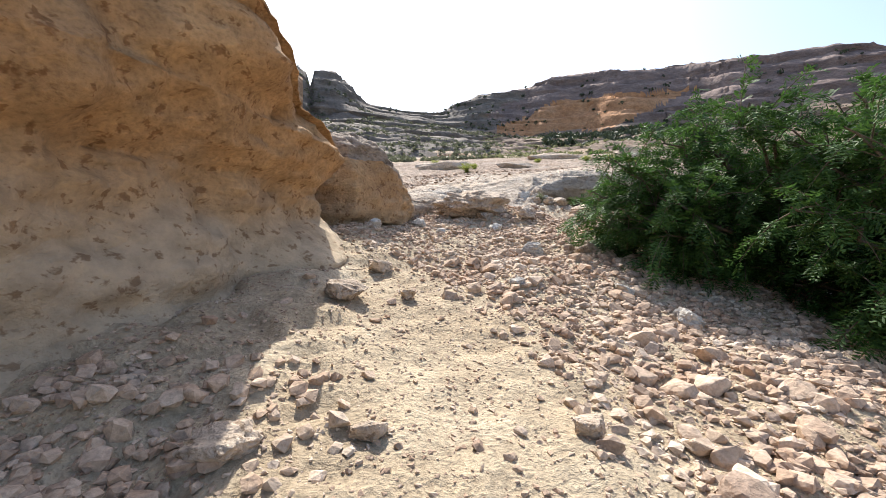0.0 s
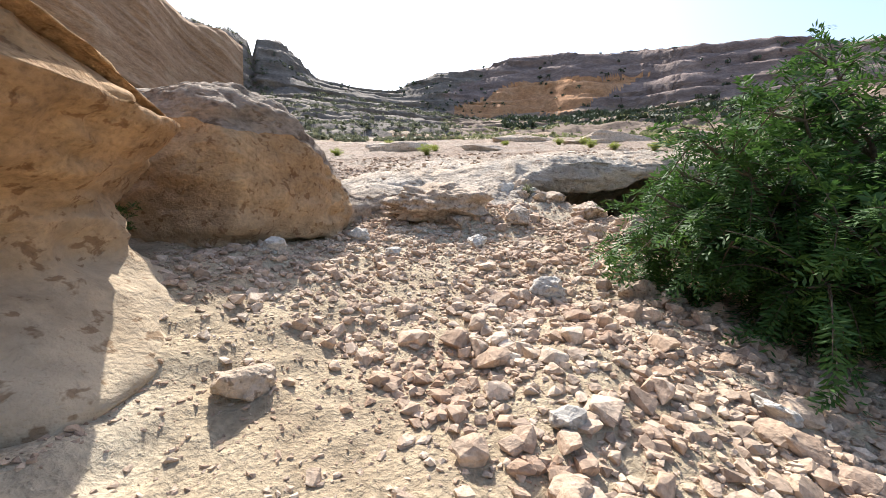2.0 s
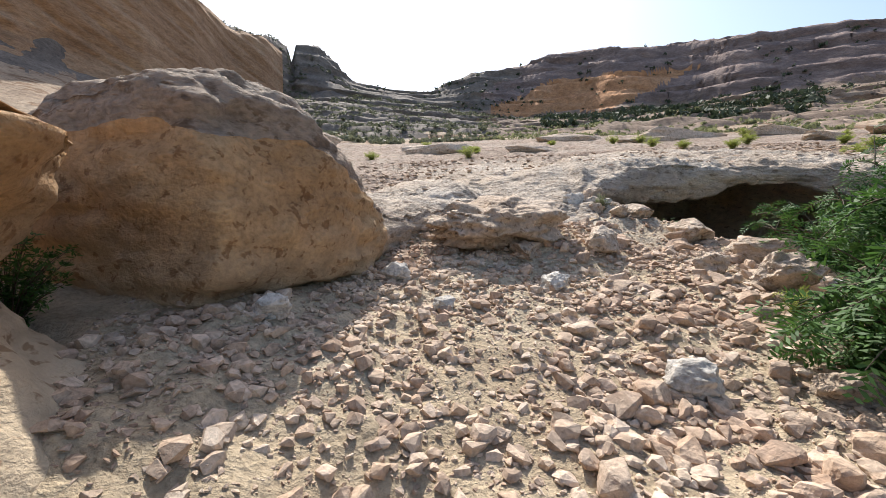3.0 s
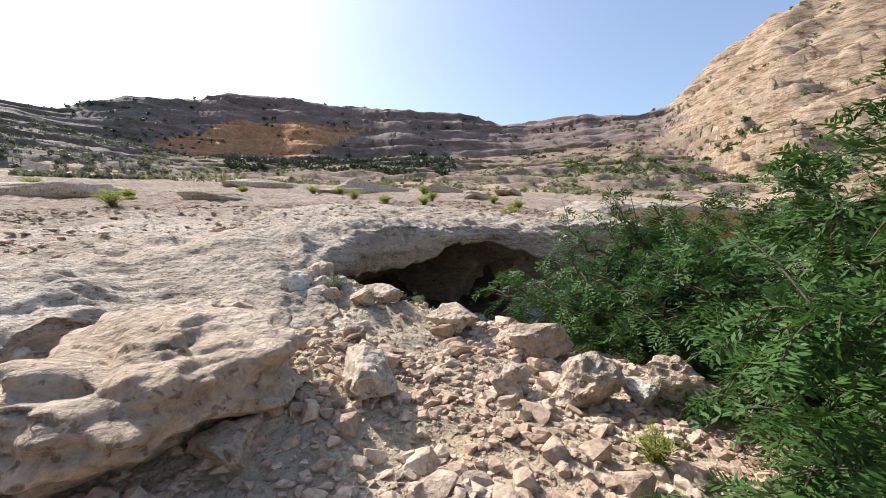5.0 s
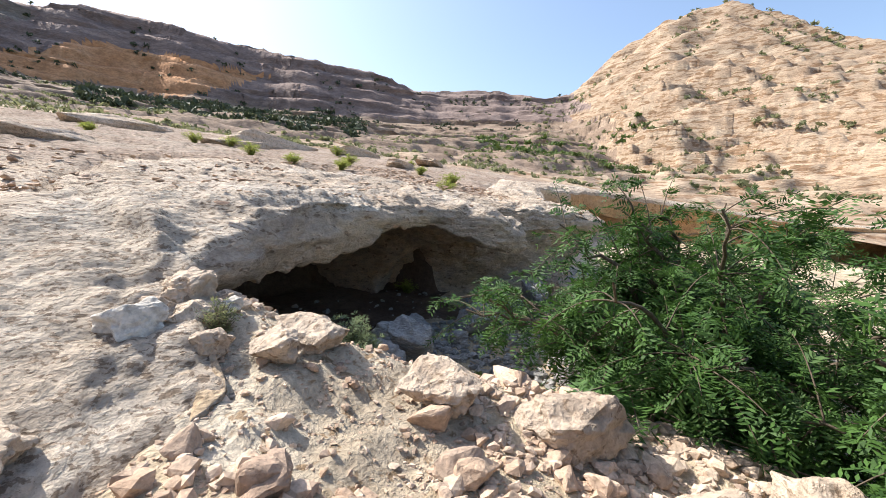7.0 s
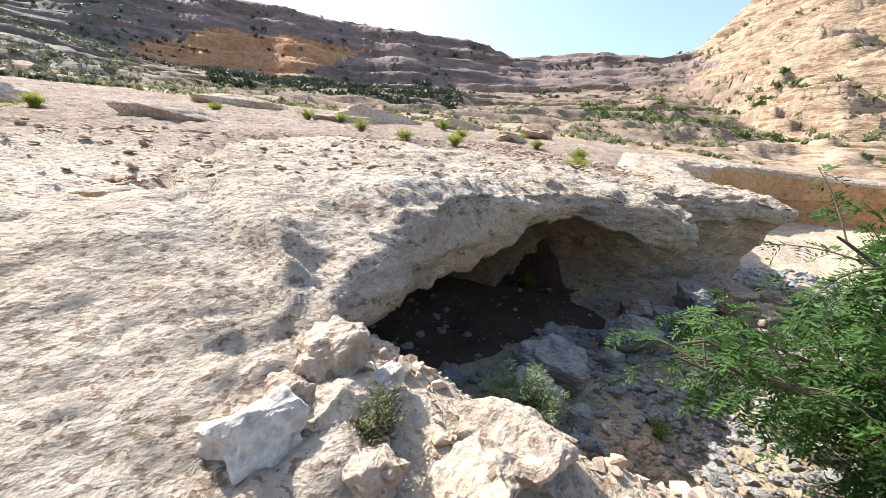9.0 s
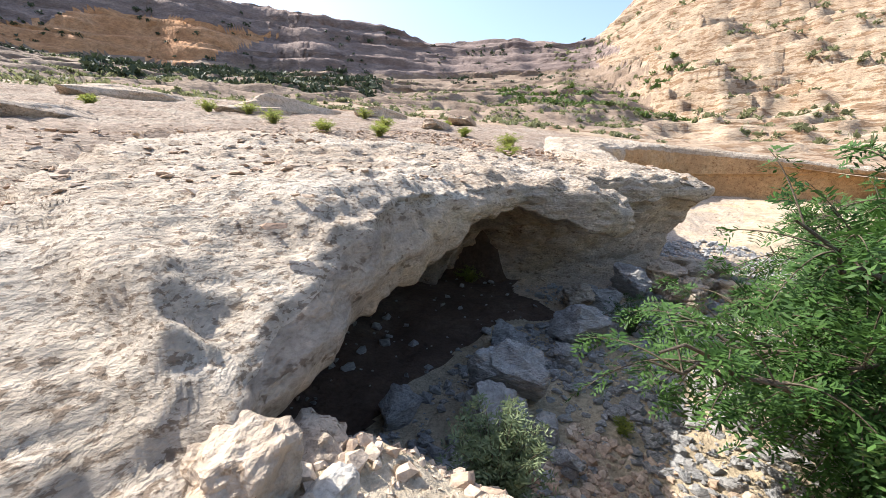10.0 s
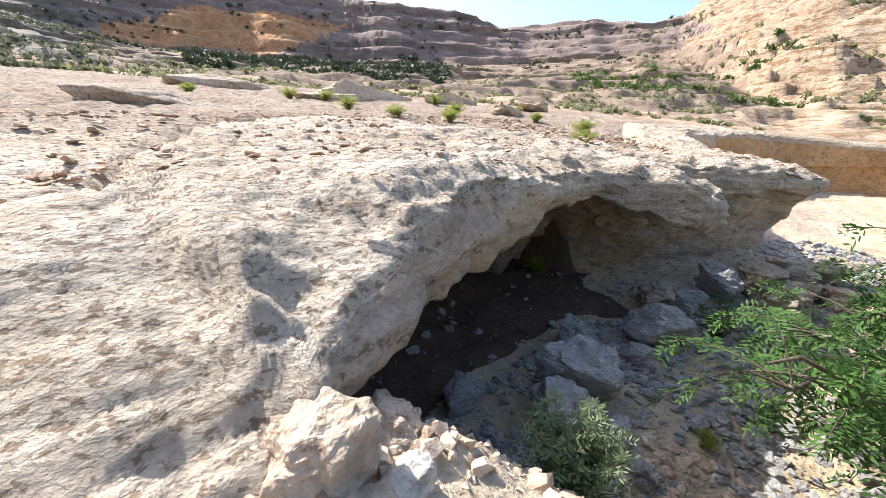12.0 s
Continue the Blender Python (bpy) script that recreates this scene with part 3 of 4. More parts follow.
def build_bluff():
    """The tall orange bluff with a bulging brow, at the start of the walk."""
    line = np.array([(-3.8, -9), (-3.3, -3), (-2.95, 0.5), (-2.55, 2.6), (-2.15, 4.3), (-1.92, 5.3), (-2.0, 6.2), (-2.6, 6.9), (-4.0, 7.4), (-8.0, 7.8)])
    at = np.concatenate([[0], np.cumsum(np.hypot(*np.diff(line, axis=0).T))])
    s = np.arange(0, at[-1], 0.06)
    w = np.hanning(17)
    w /= w.sum()
    lx, ly = [np.convolve(np.pad(np.interp(s, at, line[:, i]), 8, mode="edge"), w, mode="valid") for i in (0, 1)]
    dx, dy = np.gradient(lx), np.gradient(ly)
    n = np.hypot(dx, dy)
    ox, oy = dy / n, -dx / n
    oz = np.array([-0.6, 0.4, 0.8, 1.3, 1.75, 1.95, 2.2, 2.45, 2.8, 3.15, 3.5, 3.8, 4.2, 4.7, 5.3, 5.9, 6.3, 6.5])
    of = np.array([0.5, 0.36, 0.18, 0.05, -0.03, 0.0, 0.3, 0.42, 0.33, 0.2, 0.3, 0.36, 0.3, -0.1, -0.95, -2.0, -3.5, -7.0])
    P = []
    for k in np.linspace(0, len(oz) - 1, 170):
        z = np.interp(k, np.arange(len(oz)), oz) + 0 * s
        o = np.interp(k, np.arange(len(oz)), of) + 0 * s
        brow = np.interp(ly, [3.0, 4.0, 4.5, 5.0, 5.5, 5.95, 6.3], [3.2, 3.05, 2.88, 2.74, 2.62, 2.47, 2.4])
        tall = np.interp(ly, [-4, 0, 2, 3, 3.8, 4.2], [1.0, 0.62, 0.36, 0.2, 0.08, 0.03])
        z = np.where(z > 2.45, 2.45 + (brow - 2.45) * smooth(2.45, 3.1, z) + np.clip(z - 3.1, 0, None) * tall, z)
        z = z + 0.16 * fbm(lx * 0.5, ly * 0.5, 0, 2, 12) * smooth(1.0, 2.5, z) * smooth(5.0, 3.5, ly)
        o = o + 0.16 * fbm(lx * 0.6, ly * 0.6, z * 0.9, 3, 14) + 0.06 * fbm(lx * 2.6, ly * 2.6, z * 6.0, 4, 15)
        o = o + 0.13 * (0.35 - np.abs(vnoise(lx * 1.9, ly * 1.9, z * 2.6, 16))) - 0.07 * smooth(0.35, 0.75, vnoise(lx * 4, ly * 4, z * 5, 18)) + 0.05 * (0.35 - np.abs(vnoise(lx * 5, ly * 5, z * 7, 17)))
        o = o + 0.42 * smooth(2.5, 2.9, z) * np.exp(-((ly - 3.75) / 0.75) ** 2) * (lx > -3.2) + 0.65 * smooth(1.75, 0.75, z) * smooth(4.3, 5.2, ly) * (lx > -2.6)
        north = smooth(6.0, 6.6, ly) + (lx < -3.4) * (ly > 5)
        o = np.where(north > 0.02, np.maximum(o, -0.9 - 2.5 * (1 - np.clip(north, 0, 1))), o)
        back = smooth(-0.8, -1.4, o)
        wx, wy = ox + (1.0 - ox) * back * (north < 0.5), oy * (1 - back * (north < 0.5))
        P.append(np.stack([lx + wx * o, ly + wy * o, z], -1))
    P = displaced(np.stack(P), 0.55, 5)
    me = mesh_from("bluff", P.reshape(-1, 3), grid_faces(*P.shape[:2]), ORANGE)
    return tagged(new("rock_bluff", me), "tall orange sandstone bluff with a bulging brow", "rock bluff", kind="structure")


build_ground()
build_hills()
build_west_cliff()
build_shelf()
build_bluff()


# ---- stones ----
def rock_mesh(name, mat, seed, flat=0.7, angular=0.5, level=3, layers=0.0, size=0.0):
    """One stone: a ball cut by random planes and roughened, about 1 m across."""
    rnd = random.Random(seed)
    bm = bmesh.new()
    bmesh.ops.create_icosphere(bm, subdivisions=level, radius=0.5)
    v = np.array([p.co[:] for p in bm.verts])
    for _ in range(15):
        c = np.array([rnd.gauss(0, 1) for _ in range(3)])
        c /= np.linalg.norm(c)
        lim = 0.5 * rnd.uniform(1 - angular, 0.95)
        v = v - np.clip(v @ c - lim, 0, None)[:, None] * c
    v = v * np.array([1.0, rnd.uniform(0.65, 0.95), flat * rnd.uniform(0.75, 1.1)])
    k = 1 + 0.10 * fbm(v[:, 0] * 4, v[:, 1] * 4, v[:, 2] * 6, 3, seed) + 0.035 * fbm(v[:, 0] * 14, v[:, 1] * 14, v[:, 2] * 18, 3, seed + 5)
    if level > 3:
        k = k + 0.20 * (0.4 - np.abs(vnoise(v[:, 0] * 4, v[:, 1] * 4, v[:, 2] * 9, seed + 7))) + 0.09 * (0.4 - np.abs(vnoise(v[:, 0] * 11, v[:, 1] * 11, v[:, 2] * 20, seed + 8)))
    if size:
        v = v * k[:, None]
        d = v / (np.linalg.norm(v, axis=1)[:, None] + 1e-9)
        v = v + d * (2.4 * knobs(v[:, 0] * size, v[:, 1] * size, v[:, 2] * size, seed) / size)[:, None]
        k = np.ones(len(v))
    if layers:
        k = k + layers * fbm(v[:, 0] * 1.5, v[:, 1] * 1.5, v[:, 2] * 16, 2, seed + 9)
    v = v * k[:, None]
    for p, c in zip(bm.verts, v):
        p.co = c
    me = bpy.data.meshes.new(name)
    bm.to_mesh(me)
    bm.free()
    me.polygons.foreach_set("use_smooth", np.full(len(me.polygons), level > 3))
    me.materials.append(mat)
    return me


def block_mesh(name, mat, seed, points=14, flat=0.65, cuts=0, rough=1.0):
    """An angular broken stone: the hull of random points, about 1 m across."""
    rnd = random.Random(seed)
    bm = bmesh.new()
    for _ in range(points):
        p = Vector((rnd.gauss(0, 1), rnd.gauss(0, 1), rnd.gauss(0, 1))).normalized()
        k = 0.5 / max(abs(p.x), abs(p.y), abs(p.z)) ** 0.55 * rnd.uniform(0.8, 1.0)
        bm.verts.new((p.x * k, p.y * k * rnd.uniform(0.7, 0.9), p.z * k * flat))
    hull = bmesh.ops.convex_hull(bm, input=bm.verts)
    bmesh.ops.delete(bm, geom=list({g for g in hull["geom_interior"] + hull["geom_unused"] if isinstance(g, bmesh.types.BMVert)}), context="VERTS")
    if cuts:
        bmesh.ops.subdivide_edges(bm, edges=bm.edges[:], cuts=cuts, use_grid_fill=True)
        bmesh.ops.smooth_vert(bm, verts=bm.verts[:], factor=0.3, use_axis_x=True, use_axis_y=True, use_axis_z=True)
        v = np.array([p.co[:] for p in bm.verts])
        k = 1 + 0.07 * rough * fbm(v[:, 0] * 5, v[:, 1] * 5, v[:, 2] * 7, 3, seed) + 0.05 * rough * (0.4 - np.abs(vnoise(v[:, 0] * 9, v[:, 1] * 9, v[:, 2] * 14, seed + 3)))
        for p, c in zip(bm.verts, v * k[:, None]):
            p.co = c
    bmesh.ops.triangulate(bm, faces=bm.faces[:])
    me = bpy.data.meshes.new(name)
    bm.to_mesh(me)
    bm.free()
    me.materials.append(mat)
    return me


def boulder(x, y, size, turn, seed, label, mat=None, flat=0.62, sink=0.25, tilt=0.0, group="boulders on the slope", layers=0.05):
    """A boulder bedded in the floor."""
    if layers > 0.1:
        me = rock_mesh("boulder", mat or STONE, seed, flat, 0.3, 6 if size > 1 else 5, layers * 0.6, size)
    else:
        me = block_mesh("boulder", mat or STONE, 700 + seed, 18, flat, 11, 2.2 if size > 0.3 else 1.4)
    low = min(v.co.z for v in me.vertices)
    z = float(ground_height(np.array([x]), np.array([y]))[0])
    ob = new("boulder", me)
    ob.matrix_world = pose(x, y, z - (low * (1 - sink)) * size, tilt, 0, turn) @ Matrix.Diagonal((size, size, size, 1))
    return tagged(ob, label, "boulder", group)


def scatter(count, box, density, sizes, seed, height, power=2.2):
    """Places, heights and sizes of stones, thinned by a density."""
    rng = np.random.default_rng(seed)
    x, y = rng.uniform(box[0], box[1], count), rng.uniform(box[2], box[3], count)
    keep = rng.uniform(0, 1, count) < density(x, y)
    x, y = x[keep], y[keep]
    s = sizes[0] + (sizes[1] - sizes[0]) * rng.uniform(0, 1, len(x)) ** power
    return x, y, height(x, y), s, rng


def rubble_density(x, y):
    edge = np.interp(y, [-2, 0, 3, 5, 6, 8, 12], [1.1, 0.9, 0.7, 0.2, -0.7, -1.3, -0.9])
    d = 0.03 + 0.97 * smooth(-0.2, 0.7, x - edge)
    d = d * (1 - 0.6 * np.exp(-((x - 0.9) ** 2 + (y - 7.9) ** 2) / 0.7))
    d = d * (0.45 + 0.55 * smooth(-0.3, 0.4, fbm(x * 0.8, y * 0.8, 0, 2, 7)))
    d = np.maximum(d, 0.8 * np.exp(-((x + 1.9) ** 2 + (y - 1.6) ** 2) / 0.8))
    d = np.maximum(d, 0.75 * np.exp(-((x + 1.3) ** 2 + (y - 7.1) ** 2) / 0.9))
    d = np.where((rim_distance(x, y) > 0.35) & (x > 3), d * 0.01, d)
    d = np.where((y > 8.5) & (x < 2.4) & (x > 0.2), d * 0.6, d)
    d = d * (1 - 0.9 * crust_share(x, y))
    inside = rim_distance(x, y)
    return np.where(inside > np.interp(x, RIM[:, 0], RIM[:, 3]) - 0.3, 0, d)


def gravel_density(x, y):
    inside = rim_distance(x, y)
    return np.where(inside > np.interp(x, RIM[:, 0], RIM[:, 3]) - 0.3, 0, np.clip(rubble_density(x, y) + 0.4, 0, 1)) * np.where(x > 4.5, 0.4, 1) * np.where((inside > 0.35) & (x > 3), 0, 1)


def shelf_density(x, y):
    inside = rim_distance(x, y)
    return np.where((inside > 0.15) & ~((inside < 1.6) & (x > 0.4) & (x < 3.1)), 0.25 + 0.75 * smooth(-0.2, 0.5, fbm(x * 0.6, y * 0.6, 0, 2, 8)), 0)


def gully_density(x, y):
    inside = rim_distance(x, y)
    d = 0.35 + 0.65 * smooth(-0.3, 0.4, fbm(x * 0.9, y * 0.9, 0, 2, 19))
    d = d * np.where(inside > 0.3, 0.07, 1) * smooth(0.0, 0.8, x - np.interp(y, [9, 11, 12, 13], [5.2, 5.0, 4.3, 3.8]))
    return np.where(inside > np.interp(x, RIM[:, 0], RIM[:, 3]) - 0.4, 0, d)


def heap(name, forms, x, y, z, s, rng, mat, sink=0.2):
    """Many small stones joined into one mesh."""
    allv, allf, base = [], [], 0
    kind = rng.integers(0, len(forms), len(x))
    for k, me in enumerate(forms):
        pick = kind == k
        n = int(pick.sum())
        if not n:
            continue
        v = np.array([p.co[:] for p in me.vertices])
        f = np.array([p.vertices[:] for p in me.polygons])
        a, b = rng.uniform(0, 6.283, n), rng.normal(0, 0.3, n)
        ca, sa, cb, sb = np.cos(a), np.sin(a), np.cos(b), np.sin(b)
        px, py, pz = v[:, 0], v[:, 1], v[:, 2]
        y1, z1 = py * cb[:, None] - pz * sb[:, None], py * sb[:, None] + pz * cb[:, None]
        x2, y2 = px * ca[:, None] - y1 * sa[:, None], px * sa[:, None] + y1 * ca[:, None]
        w = np.stack([x2, y2, z1], -1) * s[pick][:, None, None]
        w = w + np.stack([x[pick], y[pick], z[pick] + s[pick] * (0.3 - sink)], -1)[:, None, :]
        allv.append(w.reshape(-1, 3))
        allf.append((f[None] + (base + np.arange(n) * len(v))[:, None, None]).reshape(-1, 3))
        base += n * len(v)
    return new(name, mesh_from(name, np.concatenate(allv), np.concatenate(allf), mat, False))


FORMS = [block_mesh("stone_form", STONE, 200 + i, 18, 0.55 + 0.07 * (i % 4)) for i in range(14)]
PEBBLES = [block_mesh("pebble_form", STONE, 300 + i, 9, 0.6) for i in range(8)]
CHIPS = [block_mesh("chip_form", STONE, 340 + i, 13, 0.5 + 0.07 * (i % 4)) for i in range(10)]
LUMPS = [block_mesh("stone", STONE, 400 + i, 16, 0.6 + 0.06 * (i % 4), 3) for i in range(16)]

x, y, z, s, rng = scatter(70000, (-2.4, 6.0, -1.0, 12.2), gravel_density, (0.018, 0.06), 1, ground_height)
tagged(heap("gravel", PEBBLES, x, y, z, s, rng, STONE, 0.3), "small pale limestone gravel over the slope", "gravel", kind="stuff")
x, y, z, s, rng = scatter(22000, (-2.2, 6.5, -0.5, 12.2), rubble_density, (0.06, 0.12), 2, ground_height)
tagged(heap("rubble", CHIPS, x, y, z, s, rng, STONE), "angular broken limestone chips on the slope", "rubble", kind="stuff")
x, y, z, s, rng = scatter(11000, (-2.2, 6.5, -0.5, 12.2), rubble_density, (0.09, 0.175), 6, ground_height)
tagged(heap("rubble", FORMS, x, y, z, s, rng, STONE), "angular broken limestone rubble on the slope", "rubble", kind="stuff")
GREY = material("grey_cave_rock", [(0.36, 0.355, 0.355), (0.46, 0.45, 0.44), (0.53, 0.515, 0.49)], 1.8, bump=1.0, fine=12, random_amount=0.3, strata=2.0, relief=0.16)
x, y, z, s, rng = scatter(17000, (4.3, 17.0, 8.5, 16.5), gully_density, (0.04, 0.24), 3, ground_height, 2.6)
tagged(heap("gully_rubble", CHIPS, x, y, z, s, rng, GREY), "grey broken stones on the gully floor", "rubble", kind="stuff")
FLAKES = [block_mesh("flake_form", STONE, 320 + i, 13, 0.28) for i in range(8)]
x, y, z, s, rng = scatter(12000, (-2.5, 14, 8, 20), shelf_density, (0.03, 0.16), 4, lambda a, b: shelf_top(a, b) + 0.03, 3.0)
tagged(heap("shelf_flakes", FLAKES, x, y, z, s * 1.2, rng, STONE, 0.28), "flat limestone flakes scattered on the shelf", "flakes", kind="stuff")

# loose stones that can be told apart
x, y, z, s, rng = scatter(1400, (-2.0, 5.2, 0.8, 11.8), rubble_density, (0.14, 0.31), 5, ground_height, 1.8)
crowd = np.hypot((x - 3.2) / 1.5, (y - 9.6) / 1.5)
order = np.argsort(np.where(crowd < 1, crowd * 0.2, np.abs(x - np.interp(y, [0, 5, 8, 12], [1.3, 1.4, 2.0, 3.0]))))
near_stretch = order[:290]
s = np.where(crowd < 1, s * 1.25, s)
for i in near_stretch:
    ob = new("stone", LUMPS[int(rng.integers(0, len(LUMPS)))])
    sz = float(s[i])
    ob.matrix_world = pose(x[i], y[i], z[i] + 0.12 * sz, rng.normal(0, 12), rng.normal(0, 12), rng.uniform(0, 360)) @ Matrix.Diagonal((sz, sz * rng.uniform(0.8, 1.2), sz * rng.uniform(0.75, 1.1), 1))
    tagged(ob, "loose angular limestone block among the rubble", "stone", "loose stones on the slope")

PALE = material("white_limestone", [(0.50, 0.46, 0.40), (0.60, 0.56, 0.50), (0.66, 0.62, 0.57)], 1.5, bump=0.8, fine=16, random_amount=0.2)
PINK = material("pinkish_limestone", [(0.52, 0.41, 0.31), (0.60, 0.49, 0.385), (0.65, 0.55, 0.45)], 1.5, bump=1.0, fine=14, random_amount=0.3, spots=(14.0, 0.36, (0.55, 0.5, 0.45)), relief=0.12)
for bx, by, size, turn, seed, mat, flat, label in [
        (1.62, 7.15, 0.50, 20, 1, PALE, 0.55, "white limestone boulder lying on the rubble"),
        (-1.24, 7.42, 0.30, 70, 2, PALE, 0.7, "pale boulder in the shade of the bluff"),
        (-0.02, 8.1, 0.22, 40, 3, PALE, 0.8, "rounded pale stone on the gravel"),
        (0.75, 10.0, 1.75, 12, 4, PINK, 0.55, "large flat layered boulder on the slope"),
        (1.35, 11.2, 1.1, -25, 5, PINK, 0.5, "cracked limestone block below the shelf"),
        (0.1, 11.1, 0.26, 0, 6, PALE, 0.8, "round pale stone in a crack"),
        (1.02, 9.55, 0.45, 60, 7, PINK, 0.6, "weathered boulder beside the flat block"),
        (1.18, 8.75, 0.36, 100, 8, PALE, 0.7, "pale angular boulder on bare soil"),
        (-0.5, 8.85, 0.32, 10, 9, PALE, 0.75, "squared stone at the foot of the shelf"),
        (1.35, 9.95, 0.48, 30, 10, PALE, 0.55, "white stone with a flat top"),
        (2.05, 9.75, 0.62, 75, 11, PINK, 0.6, "tan boulder standing out of the heap"),
        (3.75, 8.85, 0.75, 15, 12, PINK, 0.75, "large pinkish boulder in the rubble heap"),
        (4.1, 8.55, 0.36, 80, 13, PALE, 0.8, "pale block beside a larger boulder"),
        (4.45, 8.3, 0.78, 120, 14, PINK, 0.8, "tall tan boulder beside the green bush"),
        (3.75, 10.5, 0.75, 40, 15, PINK, 0.5, "whitish crusted boulder on the heap's crest"),
        (4.2, 9.7, 0.85, -30, 16, PINK, 0.5, "broad pitted boulder on the crest"),
        (3.2, 9.3, 0.45, 10, 17, PINK, 0.65, "broken limestone block in the rubble heap"),
        (2.88, 12.1, 0.42, 30, 18, PINK, 0.9, "upright block against the foot of the shelf"),
        (3.2, 12.25, 0.40, 80, 19, PINK, 0.75, "rounded block at the cave's edge"),
        (3.5, 12.3, 0.34, 0, 20, PINK, 0.8, "small rounded block at the cave's edge"),
        (2.8, 11.85, 0.42, -20, 21, PINK, 0.55, "flat pale block below the shelf"),
        (2.45, 11.85, 0.40, 10, 22, PALE, 0.6, "squared pale block below the shelf"),
        (3.35, 11.4, 0.55, -50, 23, PINK, 0.5, "long sunlit boulder on the crest"),
        (2.62, 12.0, 0.32, 50, 36, PINK, 0.7, "pale block resting against the shelf"),
        (2.72, 11.6, 0.36, 110, 37, PINK, 0.6, "flat-topped pale block on the crest"),
        (3.05, 11.95, 0.24, 15, 38, PALE, 0.7, "small pale block on the crest"),
        (3.0, 11.3, 0.40, 65, 39, PINK, 0.7, "rounded pale boulder on the crusted crest"),
        (2.1, 11.75, 0.4, 0, 24, PINK, 0.7, "tan lump at the foot of the shelf"),
        (2.4, 5.2, 0.32, 60, 25, PALE, 0.55, "triangular pale stone in the rubble"),
        (0.95, 5.05, 0.24, 0, 26, PALE, 0.7, "pale angular stone in the rubble"),
        (2.85, 4.5, 0.36, 15, 27, PALE, 0.7, "pale rounded boulder by the path"),
        (-0.4, 4.45, 0.26, 60, 28, PINK, 0.6, "tan stone set in trodden ground"),
        (-1.05, 4.1, 0.5, 20, 29, PINK, 0.5, "low weathered block at the bluff's foot"),
        (-0.85, 5.35, 0.4, 80, 30, PINK, 0.5, "low ledge stone in the path"),
        (2.55, 7.0, 0.42, 0, 31, PINK, 0.6, "reddish boulder under the bush"),
        (0.8, 2.1, 0.22, 40, 32, PINK, 0.8, "brown stone at the path's edge"),
        (-1.1, 1.75, 0.36, 10, 33, PINK, 0.45, "flat pale stone at the shadow's edge"),
        (-0.45, 1.95, 0.24, 0, 34, PINK, 0.6, "small tan stone on the path"),
        (4.3, 6.7, 0.5, 0, 35, PINK, 0.6, "dull red boulder shaded by the bush")]:
    boulder(bx, by, size, turn, seed, label, mat, flat, 0.4 if size > 1 else 0.25, layers=0.16 if size > 1 else 0.05)
for bx, by, size, turn, seed, flat, tilt, label in [
        (5.55, 12.75, 0.95, 35, 41, 0.75, 15, "large grey boulder before the cave"),
        (6.4, 12.95, 1.0, -35, 42, 0.85, 35, "tilted grey slab before the cave"),
        (7.6, 13.6, 0.7, 15, 43, 0.8, 0, "grey block inside the cave mouth"),
        (8.5, 12.8, 1.05, 60, 44, 0.75, 20, "grey fallen block at the cave's end"),
        (4.6, 12.55, 0.7, 10, 45, 0.7, 0, "grey boulder below the cave lip"),
        (5.0, 12.2, 0.6, 70, 46, 0.6, 0, "rough grey boulder under the crest"),
        (5.3, 13.7, 0.6, 20, 47, 0.7, 0, "dark rock in the cave's shade"),
        (10.9, 12.6, 1.0, 20, 48, 0.8, 0, "brown rounded block in the gully"),
        (10.2, 12.9, 0.8, 80, 49, 0.7, 0, "brown block at the gully wall"),
        (7.0, 11.9, 0.3, 0, 50, 0.6, 0, "grey stone on the gully floor"),
        (4.05, 12.6, 0.5, 40, 51, 0.75, 0, "rough grey block at the cave's edge"),
        (4.25, 12.25, 0.42, 10, 52, 0.7, 10, "grey block wedged below the crest"),
        (5.05, 12.75, 0.55, 85, 53, 0.7, 0, "grey block before the cave"),
        (6.05, 12.35, 0.45, 20, 54, 0.65, 0, "small grey slab on the gully slope"),
        (7.1, 13.1, 0.6, 55, 55, 0.7, 15, "grey block before the dark cave floor"),
        (7.75, 12.75, 0.5, 5, 56, 0.7, 0, "grey stone before the dark cave floor"),
        (5.75, 12.05, 0.35, 75, 57, 0.6, 0, "grey stone below the crest")]:
    boulder(bx, by, size, turn, seed, label, GREY, flat, 0.3, tilt, "boulders below the cave", 0.04)
for bx, by, size, turn, seed, flat, label in [
        (11.6, 12.1, 1.1, 30, 61, 0.8, "brown rounded boulder under the gully wall"),
        (12.4, 11.6, 0.9, 70, 62, 0.7, "tan boulder on the gully slope"),
        (11.2, 11.5, 0.7, 0, 63, 0.75, "brown broken block on the gully floor"),
        (10.4, 11.9, 0.55, 50, 64, 0.6, "small brown block on the gully floor"),
        (9.9, 13.3, 0.8, 15, 65, 0.7, "brown block fallen from the slab"),
        (13.2, 12.0, 1.2, 95, 66, 0.6, "broad tan boulder against the gully wall"),
        (11.35, 11.7, 0.75, 40, 67, 0.75, "rounded brown boulder at the wall's foot"),
        (12.3, 10.95, 0.8, 10, 68, 0.7, "tan block fallen below the prow"),
        (12.9, 10.5, 0.6, 80, 69, 0.65, "brown block on the gully slope"),
        (13.9, 11.2, 0.9, 25, 70, 0.6, "low tan boulder on the sunlit sand"),
        (11.8, 10.6, 0.5, 60, 71, 0.7, "small tan block on the gully slope")]:
    boulder(bx, by, size, turn, seed, label, FACE, flat, 0.3, 0, "brown boulders in the gully", 0.14)


